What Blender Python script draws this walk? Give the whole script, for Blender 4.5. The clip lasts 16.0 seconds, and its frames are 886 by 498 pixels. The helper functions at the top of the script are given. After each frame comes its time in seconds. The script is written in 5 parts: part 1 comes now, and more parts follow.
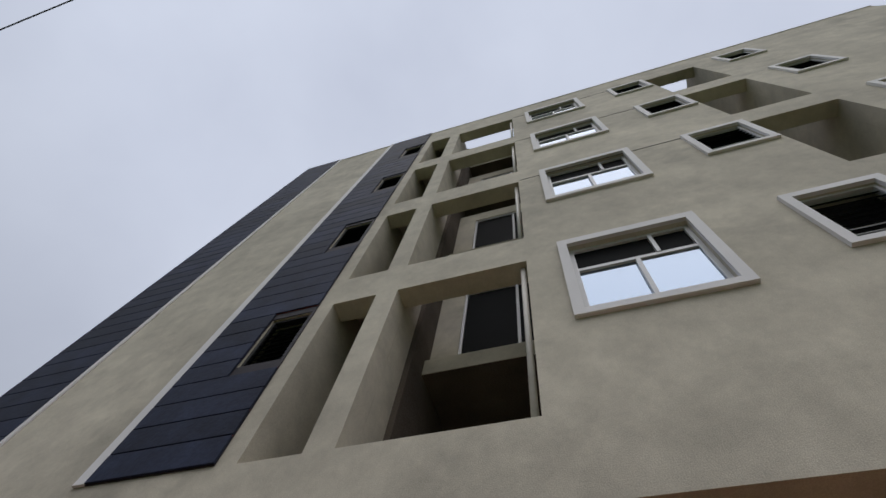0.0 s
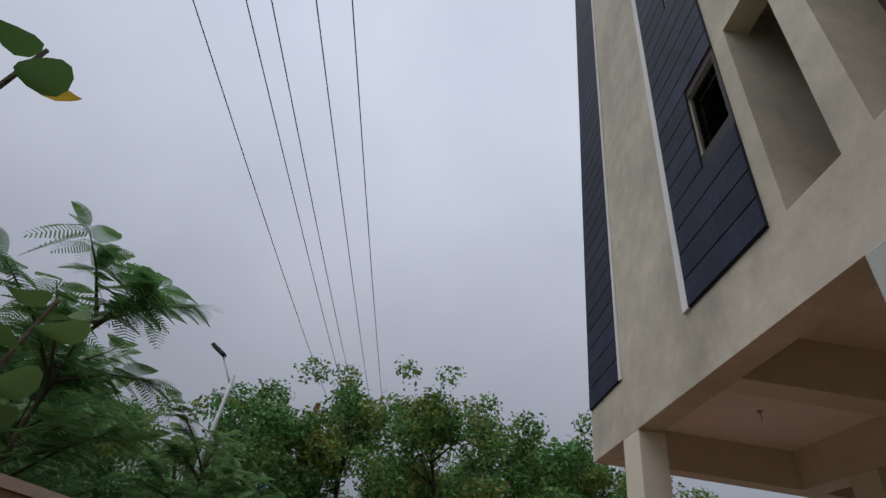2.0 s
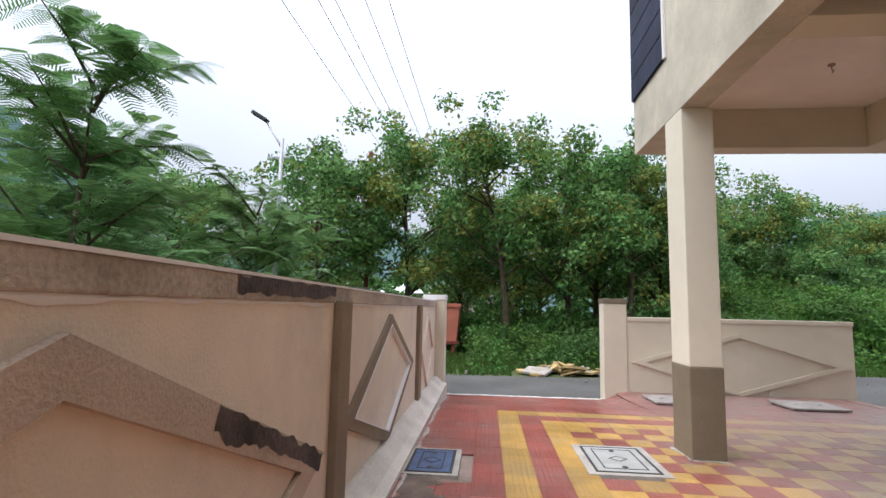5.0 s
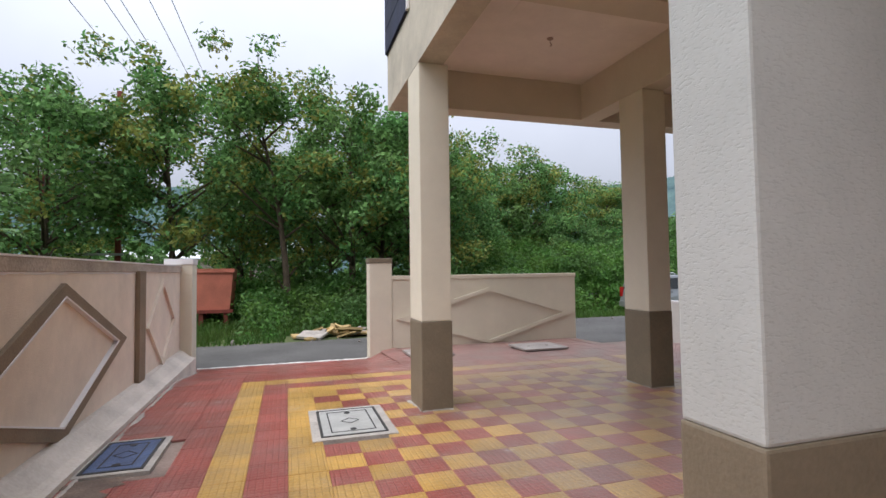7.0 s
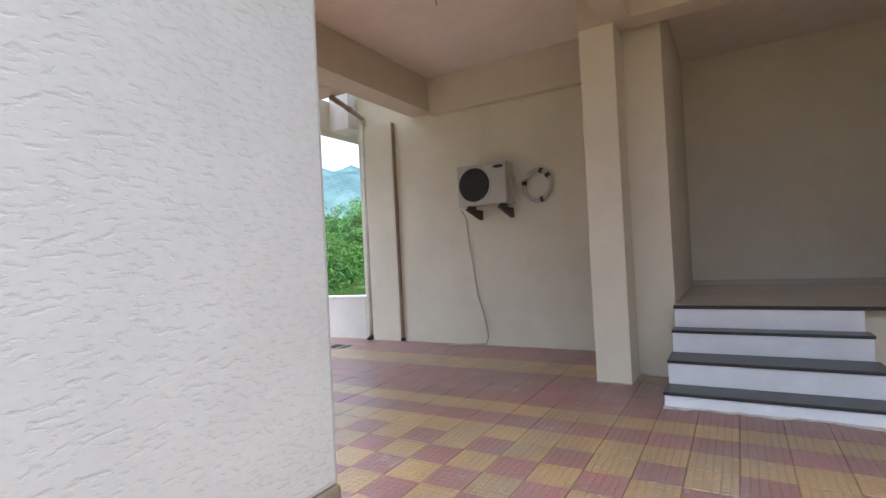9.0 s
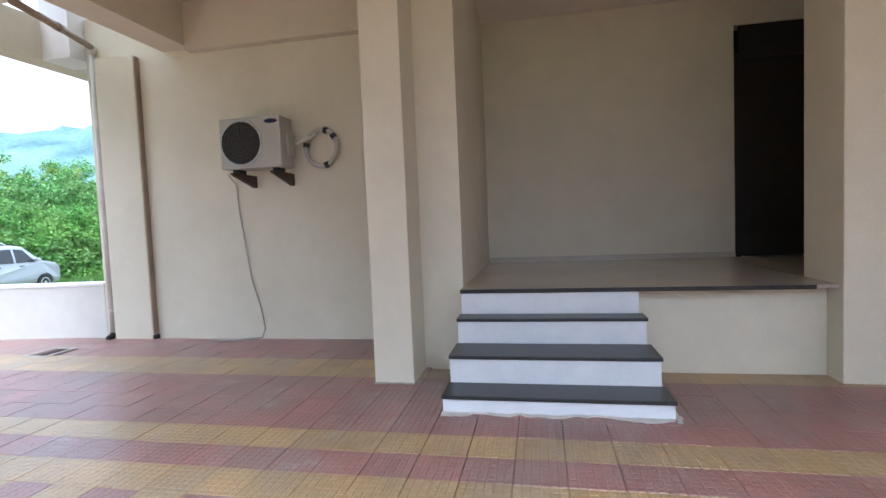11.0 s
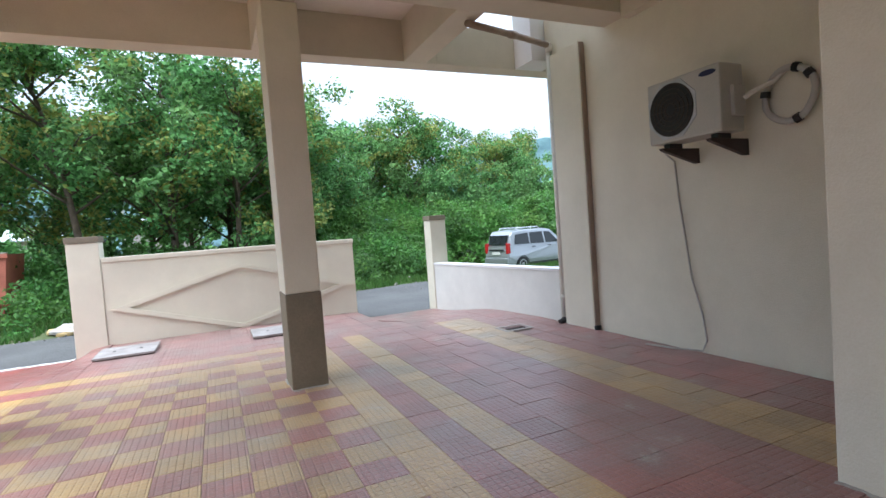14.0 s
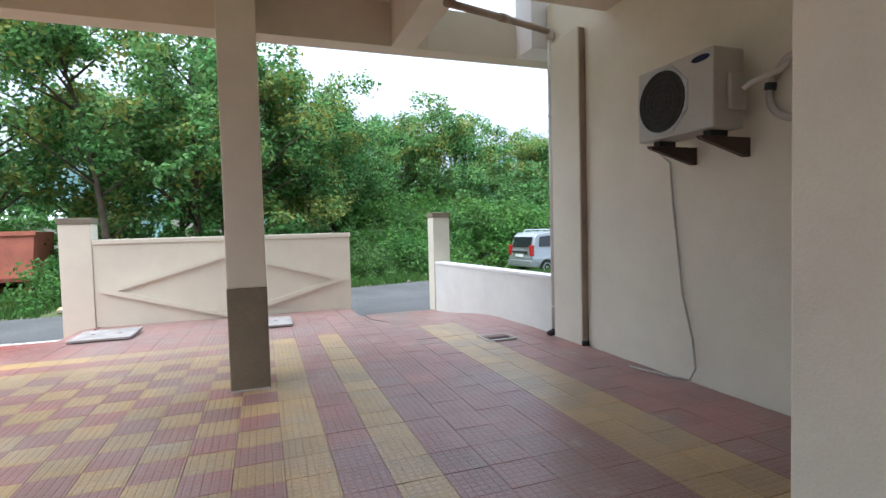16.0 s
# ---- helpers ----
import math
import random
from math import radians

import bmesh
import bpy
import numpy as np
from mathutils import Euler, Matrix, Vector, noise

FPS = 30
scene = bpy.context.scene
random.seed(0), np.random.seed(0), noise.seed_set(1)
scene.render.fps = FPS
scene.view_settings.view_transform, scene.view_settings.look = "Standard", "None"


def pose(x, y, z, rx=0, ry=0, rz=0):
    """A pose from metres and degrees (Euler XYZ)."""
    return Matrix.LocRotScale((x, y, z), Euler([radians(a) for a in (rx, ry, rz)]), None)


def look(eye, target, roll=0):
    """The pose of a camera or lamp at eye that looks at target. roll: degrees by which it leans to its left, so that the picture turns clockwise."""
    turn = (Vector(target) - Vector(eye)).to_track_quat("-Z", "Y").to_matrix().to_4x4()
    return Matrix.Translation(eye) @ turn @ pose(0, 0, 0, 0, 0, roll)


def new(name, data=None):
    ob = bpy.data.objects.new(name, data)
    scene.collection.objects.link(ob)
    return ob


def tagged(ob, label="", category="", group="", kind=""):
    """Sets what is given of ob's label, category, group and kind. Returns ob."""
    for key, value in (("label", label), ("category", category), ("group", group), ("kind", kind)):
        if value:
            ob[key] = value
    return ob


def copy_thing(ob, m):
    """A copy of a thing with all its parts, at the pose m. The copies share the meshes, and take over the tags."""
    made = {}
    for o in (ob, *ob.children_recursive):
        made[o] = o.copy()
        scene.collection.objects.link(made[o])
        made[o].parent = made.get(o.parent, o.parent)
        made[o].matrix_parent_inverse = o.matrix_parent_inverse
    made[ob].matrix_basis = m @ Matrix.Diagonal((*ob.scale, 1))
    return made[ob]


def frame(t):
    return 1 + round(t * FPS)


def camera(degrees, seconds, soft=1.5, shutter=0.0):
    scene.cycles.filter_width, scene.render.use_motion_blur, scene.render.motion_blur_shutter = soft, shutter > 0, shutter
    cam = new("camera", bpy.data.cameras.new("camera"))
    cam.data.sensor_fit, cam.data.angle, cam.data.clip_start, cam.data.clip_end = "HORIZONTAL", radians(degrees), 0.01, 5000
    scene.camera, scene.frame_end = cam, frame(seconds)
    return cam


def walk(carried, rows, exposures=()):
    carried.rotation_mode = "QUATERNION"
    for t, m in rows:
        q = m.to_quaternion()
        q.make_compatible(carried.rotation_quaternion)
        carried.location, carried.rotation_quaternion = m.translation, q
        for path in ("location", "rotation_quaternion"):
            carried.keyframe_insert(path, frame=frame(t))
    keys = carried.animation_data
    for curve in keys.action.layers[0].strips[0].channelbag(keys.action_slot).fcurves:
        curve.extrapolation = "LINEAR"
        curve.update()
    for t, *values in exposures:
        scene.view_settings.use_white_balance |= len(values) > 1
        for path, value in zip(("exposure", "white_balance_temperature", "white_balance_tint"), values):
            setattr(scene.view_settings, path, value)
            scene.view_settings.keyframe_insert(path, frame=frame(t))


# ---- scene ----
cam = camera(82.7, 16.0)
PATH = [
    (0, (-0.273, -0.743, 1.473), (0.446, -0.315, 3.290), 14.96),
    (0.5, (-0.290, -0.699, 1.450), (0.287, 0.014, 3.228), 18.58),
    (1, (-0.289, -0.716, 1.422), (0.116, 0.377, 3.048), 16.88),
    (1.5, (-0.269, -0.713, 1.388), (-0.108, 0.681, 2.814), 13.72),
    (2, (-0.239, -0.659, 1.425), (-0.282, 0.958, 2.601), 9.72),
    (2.5, (-0.127, -0.569, 1.523), (-0.266, 1.196, 2.451), 8.05),
    (3, (-0.135, -0.551, 1.550), (-0.360, 1.304, 2.263), 5.07),
    (5.3, (0.185, -0.134, 1.363), (0.045, 1.85, 1.57), 0.2),
    (5.5, (0.183, -0.119, 1.367), (0.143, 1.871, 1.562), -0.5),
    (6, (0.38, -0.04, 1.344), (0.555, 1.946, 1.506), -1.1),
    (6.5, (0.594, 0.048, 1.348), (0.961, 2.01, 1.478), -1.3),
    (7, (0.856, 0.152, 1.353), (1.448, 2.061, 1.44), -0.8),
    (7.5, (1.072, 0.266, 1.328), (1.936, 2.067, 1.412), -0.8),
    (8, (1.389, 0.404, 1.326), (2.685, 1.925, 1.401), -1.4),
    (8.5, (1.613, 0.471, 1.318), (3.181, 1.711, 1.366), -2.5),
    (9, (1.893, 0.487, 1.318), (3.62, 1.496, 1.338), -2.9),
    (9.5, (2.147, 0.465, 1.326), (3.956, 1.316, 1.311), -3.3),
    (10, (2.476, 0.44, 1.308), (4.392, 1.012, 1.264), -2.7),
    (10.2, (2.58, 0.422, 1.304), (4.525, 0.885, 1.256), -2.8),
    (12.5, (3.715, 0.336, 1.325), (5.677, 0.693, 1.177), -2.0),
    (13, (3.925, 0.365, 1.331), (5.715, 1.248, 1.215), -3.2),
    (13.5, (4.126, 0.307, 1.345), (5.549, 1.708, 1.239), -4.8),
    (14, (4.247, 0.325, 1.346), (5.068, 2.148, 1.263), -4.2),
    (14.5, (4.383, 0.331, 1.346), (4.791, 2.288, 1.278), -4.0),
    (15, (4.569, 0.346, 1.349), (4.763, 2.335, 1.28), -2.7),
    (15.5, (4.808, 0.398, 1.345), (5.003, 2.387, 1.276), -1.9),
    (16, (5.064, 0.448, 1.32), (5.737, 2.33, 1.235), -1.5),
]
rows = [(t, look(eye, target, roll)) for t, eye, target, roll in PATH]
walk(cam, rows, exposures=[
    (0, -0.98, 6450, 12), (2.0, -0.95, 6500, 12), (2.6, -0.66, 6750, 12), (3.2, -0.38, 6700, 12), (5.4, 0.62, 6450, 12), (6.0, 0.22, 6500, 13), (7.0, 0.32, 6550, 13), (8.0, 0.55, 6400, 11),
    (9.0, 1.54, 5900, 9), (10.0, 1.9, 5700, 8), (12.5, 2.05, 5550, 6), (13.2, 1.76, 5600, 6), (14.0, 1.26, 5750, 6), (15.0, 0.99, 5850, 6), (16.0, 1.25, 5850, 6)])

# ---- world and sun: bright overcast monsoon sky ----
world = bpy.data.worlds.new("sky")
scene.world = world
world.use_nodes = True
wn, wl = world.node_tree.nodes, world.node_tree.links
background = wn["Background"]
sky = wn.new("ShaderNodeTexSky")
sky.sky_type = 'NISHITA'
sky.sun_disc = False
sky.sun_elevation = radians(55)
sky.sun_rotation = radians(250)
cloud_coord = wn.new("ShaderNodeTexCoord")
cloud_noise = wn.new("ShaderNodeTexNoise")
cloud_noise.inputs["Scale"].default_value = 2.2
cloud_noise.inputs["Detail"].default_value = 5
cloud_ramp = wn.new("ShaderNodeValToRGB")
cloud_ramp.color_ramp.elements[0].position = 0.3
cloud_ramp.color_ramp.elements[0].color = (7.6, 8.25, 9.7, 1)
cloud_ramp.color_ramp.elements[1].position = 0.7
cloud_ramp.color_ramp.elements[1].color = (9.1, 9.85, 11.3, 1)
cover = wn.new("ShaderNodeMixRGB")
cover.inputs[0].default_value = 0.88
wl.new(cloud_coord.outputs["Generated"], cloud_noise.inputs["Vector"])
wl.new(cloud_noise.outputs["Fac"], cloud_ramp.inputs["Fac"])
wl.new(sky.outputs["Color"], cover.inputs[1])
wl.new(cloud_ramp.outputs["Color"], cover.inputs[2])
# an overcast sky is brightest overhead
split = wn.new("ShaderNodeSeparateXYZ")
height = wn.new("ShaderNodeMapRange")
height.inputs[1].default_value, height.inputs[2].default_value = 0.0, 0.8
height.inputs[3].default_value, height.inputs[4].default_value = 0.30, 1.28
shade = wn.new("ShaderNodeMixRGB")
shade.blend_type = 'MULTIPLY'
shade.inputs[0].default_value = 1.0
wl.new(cloud_coord.outputs["Generated"], split.inputs[0])
wl.new(split.outputs["Z"], height.inputs[0])
wl.new(cover.outputs["Color"], shade.inputs[1])
wl.new(height.outputs[0], shade.inputs[2])
wl.new(shade.outputs["Color"], background.inputs["Color"])
background.inputs["Strength"].default_value = 0.12

sun = new("sun", bpy.data.lights.new("sun", 'SUN'))
sun.data.energy, sun.data.angle, sun.data.color = 2.0, radians(60), (1.0, 0.95, 0.88)
sun.matrix_world = look((-10, -4, 20), (0, 0, 0))


# ---- materials ----
def mat(name, color, rough=0.8, var=0.12, scale=1.5, fine=60.0, bump=0.15, metal=0.0, tint=None, stain=0.0, rand=0.0, island=0.0, spec=0.5, stretch=1.0, relief=0.02, pits=False, mottle=0.0):
    """A surface with variation at two scales, fine relief, optional darker stains and a shift from piece to piece."""
    m = bpy.data.materials.new(name)
    m.use_nodes = True
    n, l = m.node_tree.nodes, m.node_tree.links
    b = n["Principled BSDF"]
    b.inputs["Roughness"].default_value = rough
    b.inputs["Metallic"].default_value = metal
    b.inputs["Specular IOR Level"].default_value = spec
    co = n.new("ShaderNodeTexCoord")
    big, small = n.new("ShaderNodeTexNoise"), n.new("ShaderNodeTexNoise")
    big.inputs["Scale"].default_value, big.inputs["Detail"].default_value = scale, 6
    small.inputs["Scale"].default_value, small.inputs["Detail"].default_value = fine, 3
    geo = n.new("ShaderNodeNewGeometry")
    l.new(geo.outputs["Position"], big.inputs["Vector"])
    squash = n.new("ShaderNodeVectorMath")
    squash.operation = 'MULTIPLY'
    squash.inputs[1].default_value = (1, 1, stretch)
    l.new(geo.outputs["Position"], squash.inputs[0])
    l.new(squash.outputs[0], small.inputs["Vector"])
    ramp = n.new("ShaderNodeValToRGB")
    dark = [c * (1 - var) for c in color]
    light = [min(1, c * (1 + var)) for c in (tint or color)]
    ramp.color_ramp.elements[0].position, ramp.color_ramp.elements[0].color = 0.3, (*dark, 1)
    ramp.color_ramp.elements[1].position, ramp.color_ramp.elements[1].color = 0.72, (*light, 1)
    l.new(big.outputs["Fac"], ramp.inputs["Fac"])
    last = ramp.outputs["Color"]
    grain = n.new("ShaderNodeMixRGB")
    grain.blend_type = 'OVERLAY'
    grain.inputs[0].default_value = min(1, var * 1.5)
    l.new(last, grain.inputs[1])
    l.new(small.outputs["Fac"], grain.inputs[2])
    last = grain.outputs["Color"]
    if mottle:      # cloudy patchiness of brushed paint and damp plaster
        cloud = n.new("ShaderNodeTexNoise")
        cloud.inputs["Scale"].default_value, cloud.inputs["Detail"].default_value, cloud.inputs["Roughness"].default_value = 3.2, 10, 0.72
        l.new(geo.outputs["Position"], cloud.inputs["Vector"])
        span = n.new("ShaderNodeMapRange")
        span.inputs[1].default_value, span.inputs[2].default_value = 0.32, 0.68
        span.inputs[3].default_value, span.inputs[4].default_value = 1 - mottle, 1 + mottle * 0.5
        l.new(cloud.outputs["Fac"], span.inputs[0])
        patch = n.new("ShaderNodeMixRGB")
        patch.blend_type = 'MULTIPLY'
        patch.inputs[0].default_value = 1.0
        l.new(last, patch.inputs[1])
        l.new(span.outputs[0], patch.inputs[2])
        last = patch.outputs["Color"]
    if stain:
        blot = n.new("ShaderNodeTexNoise")
        blot.inputs["Scale"].default_value, blot.inputs["Detail"].default_value, blot.inputs["Roughness"].default_value = 0.7, 9, 0.7
        l.new(geo.outputs["Position"], blot.inputs["Vector"])
        mask = n.new("ShaderNodeMapRange")
        mask.inputs[1].default_value, mask.inputs[2].default_value = 0.52, 0.72
        mask.inputs[4].default_value = stain
        l.new(blot.outputs["Fac"], mask.inputs[0])
        st = n.new("ShaderNodeMixRGB")
        st.inputs[2].default_value = (*[c * 0.42 for c in color], 1)
        l.new(mask.outputs[0], st.inputs[0])
        l.new(last, st.inputs[1])
        last = st.outputs["Color"]
    if rand or island:
        hs = n.new("ShaderNodeHueSaturation")
        mr = n.new("ShaderNodeMapRange")
        k = rand or island
        mr.inputs[3].default_value, mr.inputs[4].default_value = 1 - k, 1 + k
        if rand and island:
            both = n.new("ShaderNodeMath")
            both.operation = 'ADD'
            l.new(n.new("ShaderNodeObjectInfo").outputs["Random"], both.inputs[0])
            l.new(geo.outputs["Random Per Island"], both.inputs[1])
            wrap = n.new("ShaderNodeMath")
            wrap.operation = 'FRACT'
            l.new(both.outputs[0], wrap.inputs[0])
            l.new(wrap.outputs[0], mr.inputs[0])
        elif rand:
            l.new(n.new("ShaderNodeObjectInfo").outputs["Random"], mr.inputs[0])
        else:
            l.new(geo.outputs["Random Per Island"], mr.inputs[0])
        l.new(mr.outputs[0], hs.inputs["Value"])
        l.new(last, hs.inputs["Color"])
        last = hs.outputs["Color"]
    l.new(last, b.inputs["Base Color"])
    bp = n.new("ShaderNodeBump")
    bp.inputs["Strength"].default_value, bp.inputs["Distance"].default_value = bump, relief
    l.new(small.outputs["Fac"], bp.inputs["Height"])
    if pits:      # scattered hollows left by the trowel in an otherwise smooth face
        hollow = n.new("ShaderNodeMapRange")
        hollow.inputs[1].default_value, hollow.inputs[2].default_value = 0.30, 0.47
        l.new(small.outputs["Fac"], hollow.inputs[0])
        l.new(hollow.outputs[0], bp.inputs["Height"])
    l.new(bp.outputs["Normal"], b.inputs["Normal"])
    return m


def leaf_mat(name, color, var=0.35, shift=0.02):
    m = bpy.data.materials.new(name)
    m.use_nodes = True
    n, l = m.node_tree.nodes, m.node_tree.links
    b = n["Principled BSDF"]
    b.inputs["Roughness"].default_value = 0.6
    b.inputs["Specular IOR Level"].default_value = 0.25
    geo = n.new("ShaderNodeNewGeometry")
    hs = n.new("ShaderNodeHueSaturation")
    hs.inputs["Color"].default_value = (*color, 1)
    v, h = n.new("ShaderNodeMapRange"), n.new("ShaderNodeMapRange")
    v.inputs[3].default_value, v.inputs[4].default_value = 1 - var, 1 + var
    big = n.new("ShaderNodeTexNoise")
    big.inputs["Scale"].default_value = 0.6
    l.new(geo.outputs["Position"], big.inputs["Vector"])
    h.inputs[1].default_value, h.inputs[2].default_value = 0.3, 0.7
    h.inputs[3].default_value, h.inputs[4].default_value = 0.5 - shift, 0.5 + shift
    l.new(geo.outputs["Random Per Island"], v.inputs[0])
    l.new(big.outputs["Fac"], h.inputs[0])
    l.new(v.outputs[0], hs.inputs["Value"])
    l.new(h.outputs[0], hs.inputs["Hue"])
    l.new(hs.outputs["Color"], b.inputs["Base Color"])
    tr = n.new("ShaderNodeBsdfTranslucent")
    l.new(hs.outputs["Color"], tr.inputs["Color"])
    mix = n.new("ShaderNodeMixShader")
    mix.inputs[0].default_value = 0.36
    l.new(b.outputs[0], mix.inputs[1])
    l.new(tr.outputs[0], mix.inputs[2])
    l.new(mix.outputs[0], n["Material Output"].inputs["Surface"])
    return m


def tile_mat(name, color):
    """Cement tile with a grid of small raised squares, dusty and worn in patches."""
    m = mat(name, color, rough=0.32, var=0.2, scale=1.1, fine=45, bump=0.1, stain=0.0, rand=0.16, island=0.16, spec=0.36, mottle=0.22)
    n, l = m.node_tree.nodes, m.node_tree.links
    b = n["Principled BSDF"]
    geo = n.new("ShaderNodeNewGeometry")
    mapping = n.new("ShaderNodeVectorMath")
    mapping.operation = 'MULTIPLY'
    mapping.inputs[1].default_value = (1, 1, 0)
    l.new(geo.outputs["Position"], mapping.inputs[0])
    brick = n.new("ShaderNodeTexBrick")
    brick.offset = 0
    brick.inputs["Scale"].default_value = 1.0
    brick.inputs["Mortar Size"].default_value = 0.007
    brick.inputs["Mortar Smooth"].default_value = 0.6
    brick.inputs["Brick Width"].default_value = 0.0445
    brick.inputs["Row Height"].default_value = 0.0445
    brick.inputs["Color1"].default_value = brick.inputs["Color2"].default_value = (1, 1, 1, 1)
    brick.inputs["Mortar"].default_value = (0, 0, 0, 1)
    l.new(mapping.outputs[0], brick.inputs["Vector"])
    bp = n.new("ShaderNodeBump")
    bp.inputs["Strength"].default_value, bp.inputs["Distance"].default_value = 0.9, 0.006
    l.new(brick.outputs["Color"], bp.inputs["Height"])
    old = b.inputs["Normal"].links[0].from_socket
    l.new(old, bp.inputs["Normal"])
    l.new(bp.outputs["Normal"], b.inputs["Normal"])
    # cement dust in patches
    dust = n.new("ShaderNodeTexNoise")
    dust.inputs["Scale"].default_value, dust.inputs["Detail"].default_value, dust.inputs["Roughness"].default_value = 1.3, 8, 0.68
    l.new(geo.outputs["Position"], dust.inputs["Vector"])
    mr = n.new("ShaderNodeMapRange")
    mr.inputs[1].default_value, mr.inputs[2].default_value, mr.inputs[4].default_value = 0.45, 0.8, 0.42
    l.new(dust.outputs["Fac"], mr.inputs[0])
    # the roofed part is never washed by rain and lies under more dust
    sep = n.new("ShaderNodeSeparateXYZ")
    l.new(geo.outputs["Position"], sep.inputs[0])
    roofed = n.new("ShaderNodeMapRange")
    roofed.inputs[1].default_value, roofed.inputs[2].default_value = 1.7, 3.2
    roofed.inputs[3].default_value, roofed.inputs[4].default_value = 0.0, 0.36
    l.new(sep.outputs["X"], roofed.inputs[0])
    add = n.new("ShaderNodeMath")
    add.operation = 'ADD'
    add.use_clamp = True
    l.new(mr.outputs[0], add.inputs[0])
    l.new(roofed.outputs[0], add.inputs[1])
    mx = n.new("ShaderNodeMixRGB")
    mx.inputs[2].default_value = (0.31, 0.295, 0.275, 1)
    # pale worn rows towards the front wall
    front = n.new("ShaderNodeMapRange")
    front.inputs[1].default_value, front.inputs[2].default_value, front.inputs[4].default_value = 5.4, 7.2, 0.3
    l.new(sep.outputs["Y"], front.inputs[0])
    worn = n.new("ShaderNodeMath")
    worn.operation = 'MULTIPLY'
    l.new(front.outputs[0], worn.inputs[0])
    l.new(roofed.outputs[0], worn.inputs[1])
    more = n.new("ShaderNodeMath")
    more.operation = 'ADD'
    more.use_clamp = True
    l.new(add.outputs[0], more.inputs[0])
    l.new(worn.outputs[0], more.inputs[1])
    l.new(more.outputs[0], mx.inputs[0])
    l.new(b.inputs["Base Color"].links[0].from_socket, mx.inputs[1])
    # chalky scuffs of spilt cement
    scuff = n.new("ShaderNodeTexNoise")
    scuff.inputs["Scale"].default_value, scuff.inputs["Detail"].default_value, scuff.inputs["Roughness"].default_value = 2.6, 10, 0.75
    l.new(geo.outputs["Position"], scuff.inputs["Vector"])
    chalk = n.new("ShaderNodeMapRange")
    chalk.inputs[1].default_value, chalk.inputs[2].default_value, chalk.inputs[4].default_value = 0.60, 0.72, 0.55
    l.new(scuff.outputs["Fac"], chalk.inputs[0])
    pale = n.new("ShaderNodeMixRGB")
    pale.inputs[2].default_value = (0.50, 0.47, 0.44, 1)
    l.new(chalk.outputs[0], pale.inputs[0])
    l.new(mx.outputs[0], pale.inputs[1])
    l.new(pale.outputs[0], b.inputs["Base Color"])
    return m


M_CREAM = mat("cream_textured_paint", (0.70, 0.648, 0.525), 0.85, 0.07, 0.6, 90, 0.3, stain=0.10, relief=0.008, mottle=0.045)
M_FACADE = mat("facade_sand_paint", (0.58, 0.53, 0.43), 0.85, 0.2, 0.5, 110, 0.2, stain=0.5, relief=0.012, mottle=0.19)
M_WHITEWALL = mat("off_white_rough_plaster", (0.47, 0.485, 0.465), 0.85, 0.07, 0.8, 48, 0.2, stretch=2.2, relief=0.005, pits=True, mottle=0.05)
# cement colour lowered to hold the shade deep in the balcony voids
M_VOIDSHADE = mat("void_shade_cement", (0.10, 0.078, 0.06), 0.95, 0.25, 2.0, 50, 0.4)
M_TRIM = mat("white_trim_paint", (0.76, 0.74, 0.74), 0.7, 0.06, 1.5, 80, 0.1)
M_CEIL = mat("ceiling_paint", (0.78, 0.72, 0.65), 0.9, 0.05, 0.5, 60, 0.1, mottle=0.07)
M_BEAM = mat("beam_tan_paint", (0.62, 0.56, 0.45), 0.85, 0.06, 0.7, 70, 0.2, mottle=0.05)
M_BAND = mat("olive_brown_paint", (0.20, 0.165, 0.115), 0.6, 0.12, 1.2, 60, 0.15, mottle=0.14)
M_WALLPINK = mat("peach_wall_paint", (0.77, 0.665, 0.555), 0.85, 0.06, 0.9, 80, 0.25, stain=0.10, mottle=0.12)
M_MOULD = mat("moulding_peach_paint", (0.50, 0.40, 0.32), 0.8, 0.14, 2.5, 80, 0.4, stain=0.9)
# near-black stand-in for unlit rooms behind open windows and louvres
M_UNLIT = mat("unlit_room_dark", (0.008, 0.009, 0.010), 0.5, 0.05, 1, 50, 0.0, spec=0.02)
M_DIRTY = mat("weathered_coping", (0.44, 0.38, 0.32), 0.9, 0.3, 2.2, 50, 0.5, stain=0.9)
M_PILBROWN = mat("brown_pilaster_paint", (0.235, 0.178, 0.122), 0.75, 0.16, 2.5, 70, 0.3, stain=0.35)
M_PLINTH = mat("cement_plinth", (0.62, 0.56, 0.50), 0.9, 0.15, 3, 40, 0.5, stain=0.3)
M_NAVY = mat("navy_cladding", (0.016, 0.021, 0.045), 0.65, 0.3, 3.0, 25, 0.2, rand=0.3, spec=0.2)
M_NAVYBACK = mat("dark_joint", (0.018, 0.012, 0.016), 0.7, 0.2, 3.0, 25, 0.1)
M_REDJOINT = mat("red_joint", (0.20, 0.035, 0.03), 0.7, 0.1, 3.0, 25, 0.1)
M_RED = tile_mat("red_tile", (0.335, 0.090, 0.073))
M_YELLOW = tile_mat("yellow_tile", (0.52, 0.31, 0.085))
M_GROUT = mat("cement_bed", (0.27, 0.205, 0.175), 0.95, 0.3, 4, 60, 0.4)
M_CEMENT = mat("cement", (0.42, 0.39, 0.355), 0.9, 0.2, 4, 50, 0.4, stain=0.3)
M_PALECEMENT = mat("pale_cement", (0.58, 0.56, 0.53), 0.9, 0.2, 6, 50, 0.5)
M_BITUMEN = mat("black_bitumen", (0.040, 0.034, 0.036), 0.75, 0.5, 4, 40, 0.4, tint=(0.10, 0.075, 0.07), mottle=0.4)
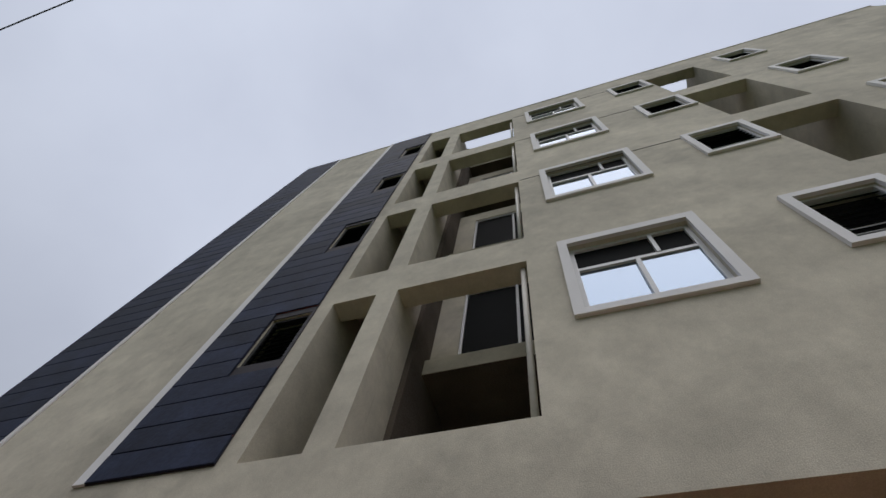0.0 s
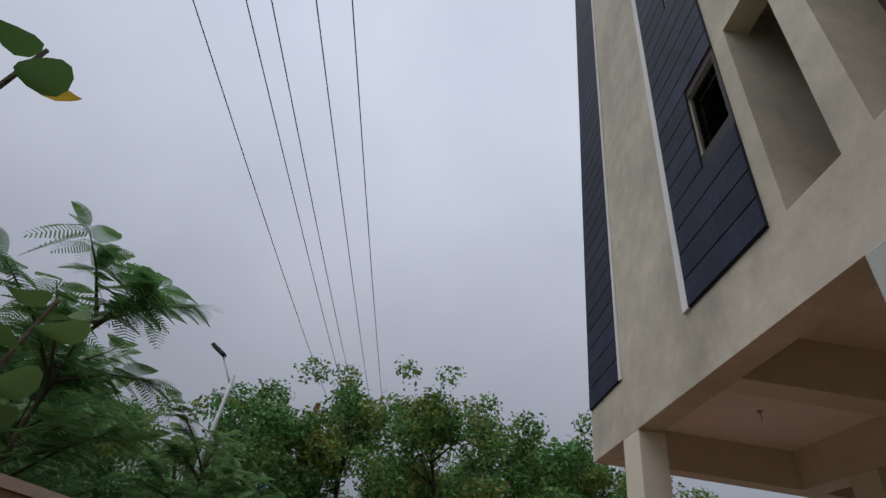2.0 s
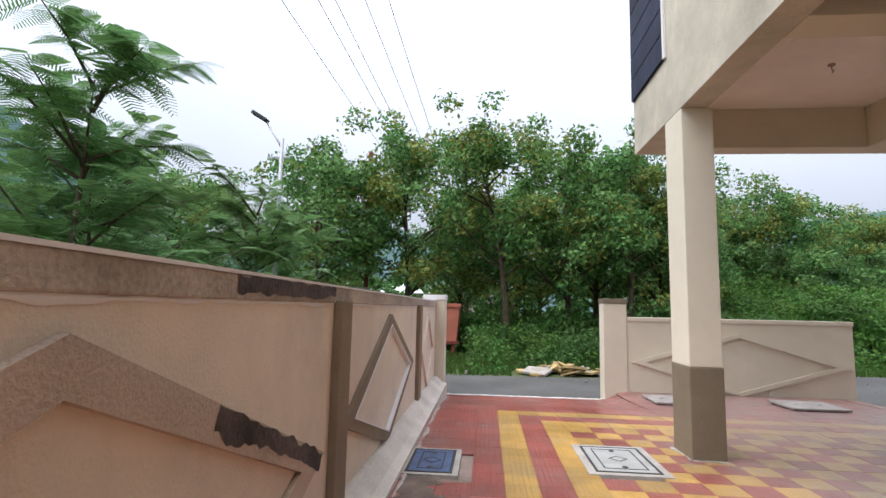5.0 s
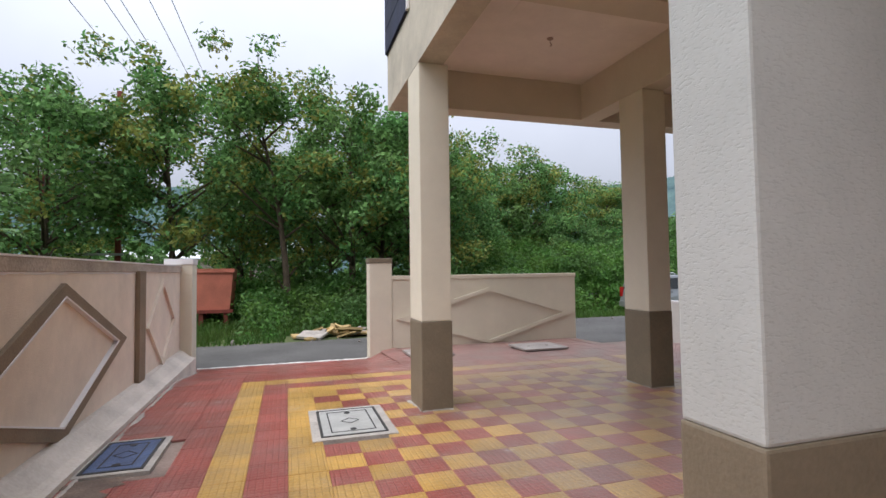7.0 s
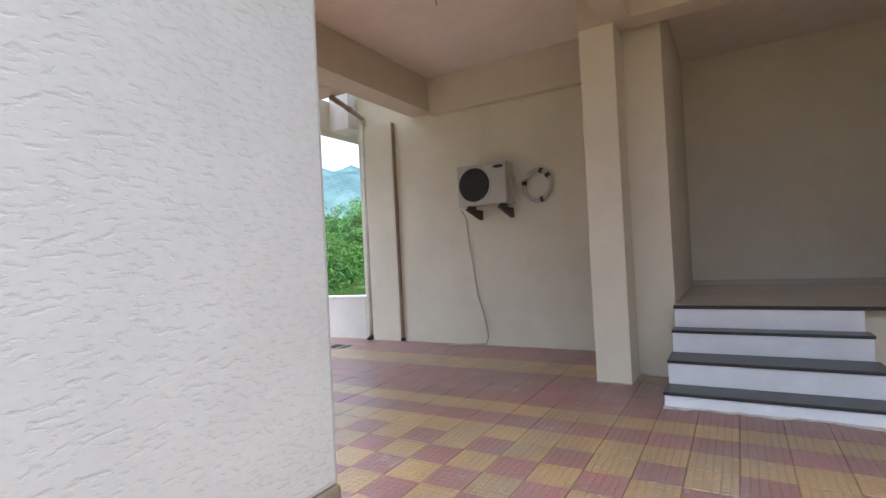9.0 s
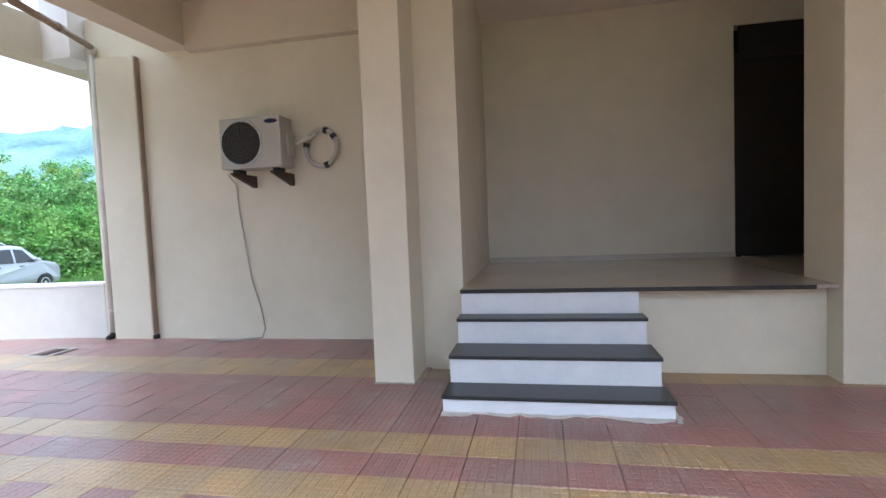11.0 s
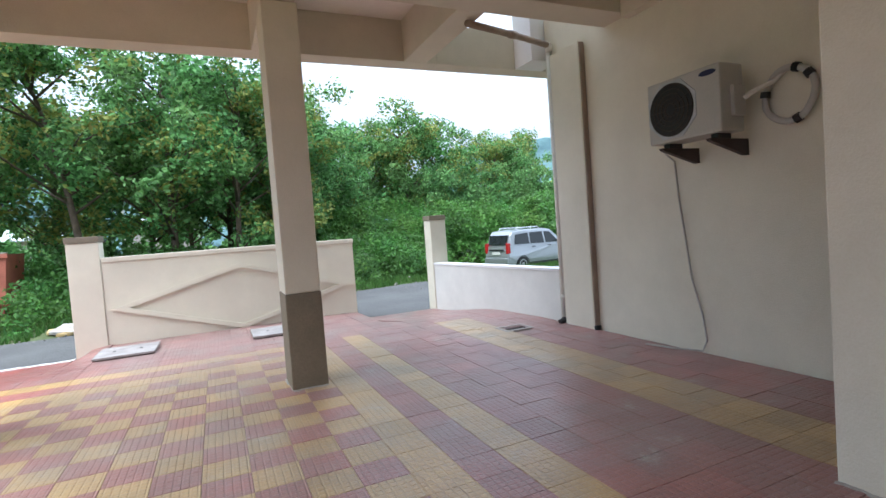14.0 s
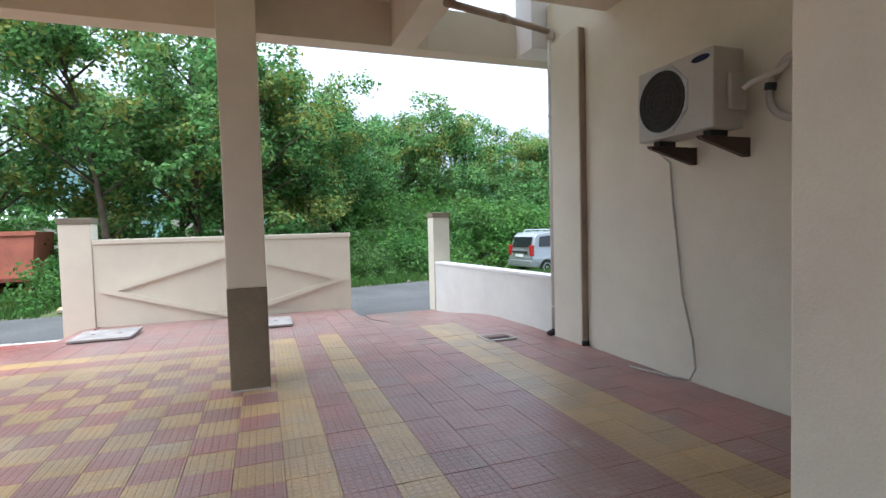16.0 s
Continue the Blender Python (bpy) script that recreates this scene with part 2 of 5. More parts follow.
M_MUD = mat("dried_mud", (0.17, 0.125, 0.10), 0.95, 0.3, 4, 60, 0.5, mottle=0.3)
M_LOWWALL = mat("white_plaster", (0.68, 0.665, 0.62), 0.85, 0.06, 0.8, 60, 0.2, mottle=0.05)
M_COVER = mat("grey_manhole_cover", (0.38, 0.385, 0.37), 0.7, 0.15, 6, 70, 0.3, stain=0.2)
M_SLABGREY = mat("dusty_concrete_slab", (0.33, 0.30, 0.28), 0.85, 0.2, 5, 60, 0.4, stain=0.3, mottle=0.2)
M_BLUECOVER = mat("blue_painted_steel", (0.055, 0.09, 0.19), 0.55, 0.3, 5, 60, 0.3, stain=0.5)
M_DARKLINE = mat("dark_groove", (0.05, 0.05, 0.05), 0.9, 0.2, 5, 60, 0.2)
M_RISER = mat("white_marble_riser", (0.74, 0.76, 0.80), 0.45, 0.06, 5, 40, 0.05)
M_GRANITE = mat("black_granite", (0.028, 0.030, 0.033), 0.3, 0.35, 40, 220, 0.03, spec=0.35)
M_PLATTILE = mat("beige_vitrified_tile", (0.50, 0.44, 0.37), 0.18, 0.06, 1.5, 30, 0.02)
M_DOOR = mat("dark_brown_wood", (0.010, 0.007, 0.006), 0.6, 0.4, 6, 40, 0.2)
# plaster with the room's dimness put into its colour
M_DARKROOM = mat("darkened_room_plaster", (0.12, 0.10, 0.085), 0.9, 0.15, 1, 40, 0.1)
M_ACWHITE = mat("ac_white_enamel", (0.45, 0.43, 0.39), 0.4, 0.06, 4, 60, 0.05)
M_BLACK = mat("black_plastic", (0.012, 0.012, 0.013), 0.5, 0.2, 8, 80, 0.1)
M_BRACKET = mat("brown_steel_bracket", (0.05, 0.032, 0.026), 0.6, 0.25, 8, 80, 0.2)
M_BADGE = mat("dark_blue_badge", (0.01, 0.013, 0.06), 0.3, 0.1, 8, 80, 0.0)
M_PIPE = mat("white_pvc", (0.66, 0.63, 0.57), 0.5, 0.1, 4, 60, 0.1, stain=0.2)
M_PIPEGREY = mat("grey_hose", (0.42, 0.39, 0.35), 0.6, 0.15, 4, 60, 0.1)
M_PIPEBROWN = mat("brown_pvc", (0.30, 0.22, 0.165), 0.6, 0.15, 4, 60, 0.1)
M_ASPHALT = mat("worn_asphalt", (0.105, 0.103, 0.10), 0.9, 0.25, 0.8, 55, 0.7, stain=0.35)
M_GROUND = mat("grassy_soil", (0.075, 0.115, 0.035), 0.95, 0.4, 0.3, 18, 0.8, tint=(0.10, 0.12, 0.045))
M_BARK = mat("brown_bark", (0.10, 0.075, 0.05), 0.95, 0.3, 6, 45, 0.8)
M_GALV = mat("galvanised_steel", (0.46, 0.48, 0.50), 0.5, 0.12, 5, 60, 0.1, metal=0.3)
M_RUST = mat("red_oxide_steel", (0.22, 0.045, 0.03), 0.7, 0.25, 5, 50, 0.2)
M_WIRE = mat("aluminium_wire", (0.09, 0.09, 0.10), 0.5, 0.1, 5, 60, 0.0, metal=0.4)
# distance haze is mixed into the hills' base colour, bluer than near woodland
M_HILL = mat("haze_tinted_forest", (0.078, 0.13, 0.142), 1.0, 0.25, 0.02, 0.25, 0.2, tint=(0.10, 0.16, 0.155), spec=0.0)
M_ORANGE = mat("faded_orange_paint", (0.55, 0.17, 0.11), 0.7, 0.18, 2, 40, 0.2, stain=0.35)
M_SLAB = mat("yellow_stone_slab", (0.46, 0.33, 0.15), 0.85, 0.25, 5, 40, 0.4, rand=0.25)
M_RUBBLE = mat("grey_rubble", (0.36, 0.33, 0.30), 0.9, 0.25, 5, 40, 0.5, rand=0.3)
M_SHED = mat("white_sheet_roof", (0.66, 0.68, 0.70), 0.6, 0.1, 1, 20, 0.1)
M_SHEDWALL = mat("shed_wall_paint", (0.42, 0.36, 0.33), 0.9, 0.1, 1, 20, 0.1)
M_CAR = mat("silver_car_paint", (0.40, 0.42, 0.44), 0.3, 0.03, 1, 200, 0.01, metal=0.6)
M_CARGLASS = mat("car_tinted_glass", (0.02, 0.024, 0.026), 0.06, 0.05, 1, 50, 0.0)
M_TYRE = mat("tyre_rubber", (0.018, 0.018, 0.018), 0.85, 0.2, 5, 60, 0.3)
M_RIM = mat("grey_wheel_rim", (0.40, 0.41, 0.42), 0.4, 0.1, 5, 60, 0.0, metal=0.6)
M_TAIL = mat("red_tail_lens", (0.40, 0.02, 0.02), 0.2, 0.1, 8, 60, 0.0)
M_PLATE = mat("white_number_plate", (0.72, 0.72, 0.68), 0.5, 0.05, 8, 60, 0.0)
M_ALU = mat("white_aluminium_frame", (0.62, 0.62, 0.64), 0.4, 0.06, 4, 60, 0.0)
M_GLASS = mat("reflective_window_glass", (0.27, 0.33, 0.42), 0.05, 0.03, 0.6, 1.5, 0.006, metal=0.9)
M_LEAF = leaf_mat("tree_leaves", (0.135, 0.275, 0.085), 0.62)
M_LEAF_YEL = leaf_mat("yellowing_leaves", (0.26, 0.29, 0.07))
M_LEAF_FEATHER = leaf_mat("feathery_leaves", (0.17, 0.31, 0.12))
M_SHRUB = leaf_mat("shrub_leaves", (0.105, 0.23, 0.048))
M_SHRUB_DARK = leaf_mat("weed_leaves", (0.10, 0.20, 0.06))
M_GRASS = leaf_mat("grass_blades", (0.075, 0.15, 0.032))
M_OVAL = leaf_mat("thick_oval_leaves", (0.07, 0.14, 0.042), 0.25)
M_OVAL_YEL = leaf_mat("yellow_oval_leaf", (0.50, 0.33, 0.04), 0.15)


# ---- helpers for building ----
def box(bm, x0, x1, y0, y1, z0, z1, bevel=0.0):
    v = [bm.verts.new((x, y, z)) for z in (z0, z1) for x, y in ((x0, y0), (x1, y0), (x1, y1), (x0, y1))]
    faces = [bm.faces.new([v[i] for i in q]) for q in ((3, 2, 1, 0), (4, 5, 6, 7), (0, 1, 5, 4), (1, 2, 6, 5), (2, 3, 7, 6), (3, 0, 4, 7))]
    if bevel:
        edges = list({e for f in faces for e in f.edges})
        bmesh.ops.bevel(bm, geom=edges, offset=bevel, segments=2, affect='EDGES', profile=0.6)
    return bm


def boxed(*dims, bevel=0.0):
    return box(bmesh.new(), *dims, bevel=bevel)


def prism(bm, outline, axis, a, b):
    """Extrudes a closed 2D outline from a to b along an axis."""
    def place(p, d):
        return {"x": (d, p[0], p[1]), "y": (p[0], d, p[1]), "z": (p[0], p[1], d)}[axis]
    lo = [bm.verts.new(place(p, a)) for p in outline]
    hi = [bm.verts.new(place(p, b)) for p in outline]
    n = len(outline)
    bm.faces.new(lo[::-1])
    bm.faces.new(hi)
    for i in range(n):
        bm.faces.new((lo[i], lo[(i + 1) % n], hi[(i + 1) % n], hi[i]))
    bmesh.ops.recalc_face_normals(bm, faces=bm.faces[:])
    return bm


def tube(bm, points, radii, seg=8):
    """A round tube along points, with a radius at each."""
    points = [Vector(p) for p in points]
    if not hasattr(radii, "__len__"):
        radii = [radii] * len(points)
    rings = []
    for i, p in enumerate(points):
        d = (points[min(i + 1, len(points) - 1)] - points[max(i - 1, 0)]).normalized()
        side = d.cross(Vector((0, 0, 1)))
        if side.length < 0.05:
            side = d.cross(Vector((0, 1, 0)))
        side.normalize()
        up = side.cross(d)
        rings.append([bm.verts.new(p + float(radii[i]) * (math.cos(a) * side + math.sin(a) * up)) for a in (2 * math.pi * k / seg for k in range(seg))])
    for r0, r1 in zip(rings, rings[1:]):
        for k in range(seg):
            bm.faces.new((r0[k], r0[(k + 1) % seg], r1[(k + 1) % seg], r1[k]))
    bm.faces.new(rings[0][::-1])
    bm.faces.new(rings[-1])
    return bm


def disc(bm, c, r, depth, axis="x", seg=24, inner=0.0):
    """A round plate or ring, its middle at c, lying across an axis."""
    def place(a, rad, d):
        u, w = rad * math.cos(a), rad * math.sin(a)
        return {"x": (c[0] + d, c[1] + u, c[2] + w), "y": (c[0] + u, c[1] + d, c[2] + w), "z": (c[0] + u, c[1] + w, c[2] + d)}[axis]
    angles = [2 * math.pi * k / seg for k in range(seg)]
    o0, o1 = [[bm.verts.new(place(a, r, d)) for a in angles] for d in (-depth / 2, depth / 2)]
    if inner:
        i0, i1 = [[bm.verts.new(place(a, inner, d)) for a in angles] for d in (-depth / 2, depth / 2)]
    else:
        bm.faces.new(o0)
        bm.faces.new(o1[::-1])
    for k in range(seg):
        j = (k + 1) % seg
        bm.faces.new((o0[k], o0[j], o1[j], o1[k]))
        if inner:
            bm.faces.new((i0[k], i0[j], i1[j], i1[k]))
            bm.faces.new((o0[k], o0[j], i0[j], i0[k]))
            bm.faces.new((o1[k], o1[j], i1[j], i1[k]))
    bmesh.ops.recalc_face_normals(bm, faces=bm.faces[:])
    return bm


def mesh_of(name, bm, material, smooth=False):
    me = bpy.data.meshes.new(name)
    bm.to_mesh(me)
    bm.free()
    me.materials.append(material)
    if smooth:
        for p in me.polygons:
            p.use_smooth = True
    return me


def part(name, bm, material, parent, label="", smooth=False):
    ob = new(name, mesh_of(name, bm, material, smooth))
    ob.parent = parent
    if parent is not None:
        ob.matrix_parent_inverse = parent.matrix_world.inverted()
    if label:
        ob["label"] = label
    return ob


def empty(name, x, y, z, label, category, group="", kind=""):
    ob = new(name)
    ob.empty_display_size = 0.1
    ob.location = (x, y, z)
    bpy.context.view_layer.update()
    return tagged(ob, label, category, group, kind)


def struct(name, bm, material, label, category="wall", smooth=False):
    return tagged(new(name, mesh_of(name, bm, material, smooth)), label, category, kind="structure")


def wall_cells(bm, axis, a, b, u0, u1, z0, z1, holes):
    """A wall from a to b in thickness along an axis, with rectangular holes (u0, u1, z0, z1) through it."""
    us = sorted({u0, u1, *[h[0] for h in holes], *[h[1] for h in holes]})
    zs = sorted({z0, z1, *[h[2] for h in holes], *[h[3] for h in holes]})
    us = [u for u in us if u0 <= u <= u1]
    zs = [z for z in zs if z0 <= z <= z1]
    for i in range(len(zs) - 1):
        run = None
        zc = (zs[i] + zs[i + 1]) / 2
        for j in range(len(us)):
            solid = j < len(us) - 1 and not any(h[0] < (us[j] + us[j + 1]) / 2 < h[1] and h[2] < zc < h[3] for h in holes)
            if solid and run is None:
                run = us[j]
            if not solid and run is not None:
                if axis == "x":
                    box(bm, a, b, run, us[j], zs[i], zs[i + 1])
                else:
                    box(bm, run, us[j], a, b, zs[i], zs[i + 1])
                run = None
    return bm


def smooth_step(u):
    u = max(0.0, min(1.0, u))
    return u * u * (3 - 2 * u)


def floor_z(x, y):
    """Height of the paving: flat, with ramps down to the road at both gates."""
    drop = smooth_step((y - 7.0) / 2.3)
    gate = max(1 - smooth_step((x - 2.15) / 0.5), smooth_step((x - 6.35) / 0.3))
    return -0.2 * drop * (0.2 + 0.8 * gate)


# ---- ground, road, distance ----
def ground_z(x, y):
    """Height of the open ground: flat, with a shallow dip where the car is parked."""
    return -0.26 - 0.27 * smooth_step((x - 9.5) / 3) * smooth_step((y - 14.7) / 1.6) * (1 - smooth_step((y - 19) / 1.5)) * (1 - smooth_step((x - 22) / 4))


def ground_sheet():
    bm = bmesh.new()
    across = [-2500, -600, -150, -60, -25, -9.5, 9.5, 10.3, 11, 11.7, 12.5, 22, 23, 24, 25, 26, 80, 200, 700, 2500]
    along = [-2500, -600, -150, -60, -25, -9.5, 9.35, 14.7, 15.2, 15.7, 16.3, 19, 19.5, 20, 20.5, 30, 80, 200, 700, 2500]
    vs = [[bm.verts.new((x, y, ground_z(x, y))) for x in across] for y in along]
    for j in range(len(along) - 1):
        for i in range(len(across) - 1):
            bm.faces.new((vs[j][i], vs[j][i + 1], vs[j + 1][i + 1], vs[j + 1][i]))
    return struct("ground", bm, M_GROUND, "weedy green and brown open ground", "ground")


def road_sheet():
    bm = bmesh.new()
    near, far = [], []
    for i in range(60):
        x = -60 + 2.4 * i
        edge = 12.2 + 2.2 * smooth_step((x - 1) / 9) + 0.18 * noise.noise((x * 0.5, 3, 0))
        near.append(bm.verts.new((x, 9.3, -0.225)))
        far.append(bm.verts.new((x, edge, -0.225)))
    for i in range(59):
        bm.faces.new((near[i], near[i + 1], far[i + 1], far[i]))
    return struct("road", bm, M_ASPHALT, "worn grey asphalt lane with pale patches", "road")


ground_sheet()
road_sheet()


def hill(name, az0, az1, dist, profile, label):
    """A wooded ridge: rising slope between two bearings, its height in degrees given by a function of the bearing."""
    bm = bmesh.new()
    cols, rws = 90, 14
    grid = []
    for i in range(cols + 1):
        u = i / cols
        az = radians(az0 + (az1 - az0) * u)
        top = math.tan(radians(profile(u))) * dist
        col = []
        for j in range(rws + 1):
            v = j / rws
            d = dist * (0.55 + 0.45 * v)
            z = top * smooth_step(v) + top * 0.07 * noise.fractal((math.sin(az) * d * 0.02, math.cos(az) * d * 0.02, 0), 1.0, 2.0, 5) * (0.3 + v)
            col.append(bm.verts.new((math.sin(az) * d, math.cos(az) * d, max(z, 0) - 0.4)))
        back = bm.verts.new((math.sin(az) * dist * 1.6, math.cos(az) * dist * 1.6, -0.4))
        col.append(back)
        grid.append(col)
    for i in range(cols):
        for j in range(rws + 1):
            bm.faces.new((grid[i][j], grid[i + 1][j], grid[i + 1][j + 1], grid[i][j + 1]))
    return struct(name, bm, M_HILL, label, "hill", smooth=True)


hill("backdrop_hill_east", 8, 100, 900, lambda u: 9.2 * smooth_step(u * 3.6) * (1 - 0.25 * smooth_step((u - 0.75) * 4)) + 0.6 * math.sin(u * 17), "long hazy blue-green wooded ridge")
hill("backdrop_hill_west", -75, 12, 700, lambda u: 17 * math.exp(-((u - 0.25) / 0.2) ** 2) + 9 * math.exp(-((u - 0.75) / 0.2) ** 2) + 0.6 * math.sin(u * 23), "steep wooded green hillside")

# ---- the yard: bed, boundary walls ----
E_X, E_Y = 8.37, 6.48          # line of the far side wall, end of the building


def yard_bed():
    bm = bmesh.new()
    xs = [-0.78, -0.2, 0.6, 1.4, 2.0, 2.15, 2.3, 2.45, 2.65, 3.2, 4.5, 6.2, 6.35, 6.45, 6.55, 6.7, 7.4, 8.6]
    ys = [-10, -5, 0, 5, 7, 7.4, 7.8, 8.2, 8.6, 9.0, 9.3]
    top = [[bm.verts.new((x, y, floor_z(x, y) - 0.022)) for x in xs] for y in ys]
    for j in range(len(ys) - 1):
        for i in range(len(xs) - 1):
            bm.faces.new((top[j][i], top[j][i + 1], top[j + 1][i + 1], top[j + 1][i]))
    low = [[bm.verts.new((x, y, -0.6)) for x in (xs[0], xs[-1])] for y in (ys[0], ys[-1])]
    bm.faces.new((*[top[-1][i] for i in range(len(xs))], low[1][1], low[1][0]))
    return struct("floor", bm, M_GROUT, "cement bed under the red and yellow yard tiles", "floor")


yard_bed()


def rhombus(bm, x, cy, cz, hy, hz, w, d, axis="x", dip=0.0):
    """A raised diamond outline of width w on a wall face."""
    outer = [(cy - hy, cz - dip), (cy, cz + hz), (cy + hy, cz), (cy, cz - hz)]
    iy, iz = hy - w * math.hypot(hy, hz) / hz, hz - w * math.hypot(hy, hz) / hy
    inner = [(cy - iy, cz - dip), (cy, cz + iz), (cy + iy, cz), (cy, cz - iz)]
    for i in range(4):
        j = (i + 1) % 4
        prism(bm, [outer[i], outer[j], inner[j], inner[i]], axis, x, x + d)
    return bm


def side_wall():
    wall = struct("wall_west", boxed(-0.95, -0.75, -10, 8.95, -0.6, 1.385), M_WALLPINK, "peach-painted plaster boundary wall with diamond mouldings")
    part("coping", boxed(-0.97, -0.735, -10, 8.95, 1.385, 1.48, bevel=0.008), M_DIRTY, wall, "blackened weather-stained coping")
    part("coping_top", boxed(-0.975, -0.73, -10, 8.95, 1.48, 1.493), M_TRIM, wall, "white painted top edge")
    for y in (-4.6, -0.9, 2.83, 6.5):
        part("pilaster", boxed(-0.75, -0.70, y, y + 0.25, -0.3, 1.40, bevel=0.006), M_PILBROWN, wall, "dark brown pilaster strip")
    for cy, hy, w, m in ((-2.6, 1.5, 0.11, M_MOULD), (0.85, 1.82, 0.13, M_MOULD), (4.58, 1.52, 0.09, M_PILBROWN), (7.75, 0.78, 0.075, M_WALLPINK)):
        part("diamond_moulding", rhombus(bmesh.new(), -0.752, cy, 0.56 if hy > 1.6 else 0.715, hy, 0.74 if hy > 1.6 else 0.585, w, 0.035, dip=0.11 if w == 0.09 else 0.0), m, wall, "raised plaster diamond, stained along its edges")
    part("plaster_lip", rhombus(bmesh.new(), -0.752, 4.58, 0.715, 1.27, 0.489, 0.013, 0.041, dip=0.11), M_TRIM, wall, "thin pale plaster lip inside the diamond")
    bm = prism(bmesh.new(), [(-0.752, -0.5), (-0.50, -0.5), (-0.52, 0.04), (-0.60, 0.07), (-0.70, 0.16), (-0.752, 0.17)], "y", -10, 8.95)
    part("plinth", bm, M_PLINTH, wall, "rough cement plinth with a ragged edge")
    return wall


side_wall()


def gate_pillar(x0, x1, y0, y1, top, base):
    ob = empty("gate_pillar", (x0 + x1) / 2, (y0 + y1) / 2, base, "off-white plastered gate pillar with a grey-brown cap", "gate pillar", "gate pillars")
    part("shaft", boxed(x0, x1, y0, y1, base, top - 0.09, bevel=0.012), M_CREAM, ob)
    part("cap", boxed(x0 - 0.012, x1 + 0.012, y0 - 0.012, y1 + 0.012, top - 0.09, top, bevel=0.008), M_BAND if x0 > 0 else M_TRIM, ob, "painted cap")
    return ob


gate_pillar(-0.97, -0.575, 8.955, 9.36, 1.60, -0.32)
gate_pillar(2.27, 2.68, 9.20, 9.55, 1.60, -0.32)
gate_pillar(8.01, 8.33, 9.20, 9.52, 1.60, -0.32)


def front_wall():
    wall = struct("wall_front", boxed(2.683, 6.48, 9.22, 9.42, -0.5, 1.20), M_CREAM, "cream plaster front wall with a diamond moulding")
    part("coping", boxed(2.683, 6.495, 9.205, 9.435, 1.20, 1.275, bevel=0.01), M_CREAM, wall)
    part("diamond_moulding", rhombus(bmesh.new(), 9.18, 4.58, 0.49, 1.83, 0.54, 0.07, 0.030, "y"), M_CREAM, wall, "shallow raised plaster diamond")
    return wall


front_wall()


def low_wall():
    bm = prism(bmesh.new(), [(8.37, 5.79), (8.56, 5.79), (8.22, 9.195), (8.03, 9.195)], "z", -0.5, 0.66)
    wall = struct("wall_low", bm, M_LOWWALL, "low white plastered side wall")
    part("coping", prism(bmesh.new(), [(8.36, 5.79), (8.57, 5.79), (8.23, 9.195), (8.02, 9.195)], "z", 0.66, 0.695), M_TRIM, wall)


low_wall()
struct("wall_south", boxed(-0.95, 12, -10.2, -10, -0.5, 3.43), M_CREAM, "plain cream wall closing the yard")

# ---- the building: columns, beams, ceiling ----
BEAM_Z, CEIL_Z, ROOF_Z, FX = 3.43, 3.93, 17.24, 2.10


def column(x0, x1, y0, y1, z1=3.43, light=False):
    ob = empty("column", (x0 + x1) / 2, (y0 + y1) / 2, 0, "square plastered column, cream above an olive-brown base", "column", "parking columns")
    part("shaft", boxed(x0, x1, y0, y1, 0.86, z1 - 0.002, bevel=0.012), M_WHITEWALL if light else M_CREAM, ob, "cream textured plaster shaft")
    part("painted_base", boxed(x0 - 0.004, x1 + 0.004, y0 - 0.004, y1 + 0.004, -0.03, 0.86, bevel=0.012), M_BAND, ob, "olive-brown painted base")
    return ob


column(2.10, 2.41, 4.90, 5.36)                 # at the end of the drive
column(4.77, 5.08, 4.93, 5.36)                 # in the middle of the parking bay
column(2.088, 2.668, 1.213, 1.518, light=True)     # rough white one close to the path
column(2.10, 2.41, -3.0, -2.55)
column(4.77, 5.08, -3.0, -2.55)
struct("door_pillar", boxed(6.85, 7.285, 1.40, 1.73, -0.03, BEAM_Z, bevel=0.01), M_CREAM, "cream plastered pillar beside the entrance steps", "pillar")

beams = [
    ("beam_middle", (4.78, 5.06, 1.512, 6.20, BEAM_Z, CEIL_Z)),
    ("beam_duct", (6.55, 6.85, 4.70, 6.20, BEAM_Z, CEIL_Z)),
    ("beam_cross", (5.062, 8.368, 4.33, 4.698, BEAM_Z, CEIL_Z)),
    ("beam_cross_bay", (2.362, 4.778, 3.30, 3.60, BEAM_Z, CEIL_Z)),
    ("beam_cross_near", (2.362, 6.848, 1.25, 1.51, BEAM_Z, CEIL_Z)),
    ("beam_cross_back", (2.362, 6.848, -3.0, -2.7, BEAM_Z, CEIL_Z)),
    ("beam_end", (2.362, 6.998, 6.202, E_Y, BEAM_Z, 4.20)),
    ("beam_end_open", (7.0, 9.4, 6.202, E_Y, BEAM_Z, 3.93)),
    ("beam_side", (8.25, 8.368, 1.74, 4.328, 3.38, CEIL_Z)),
    ("beam_entry", (6.85, 7.12, -8, 1.73, 3.432, CEIL_Z)),
]
for name, d in beams:
    struct(name, boxed(*d, bevel=0.006), M_BEAM, "tan painted concrete beam", "beam")

bm = bmesh.new()
wall_cells_zone = [(3.0, 9.4, -10, 4.70), (2.36, 2.998, -10, -0.54), (2.36, 2.998, 1.256, 4.70), (2.36, 6.85, 4.70, 6.202)]
for x0, x1, y0, y1 in wall_cells_zone:
    box(bm, x0 + 0.002, x1, y0, y1 - 0.002, CEIL_Z, 4.10)
struct("ceiling", bm, M_CEIL, "pale peach painted parking ceiling", "ceiling")


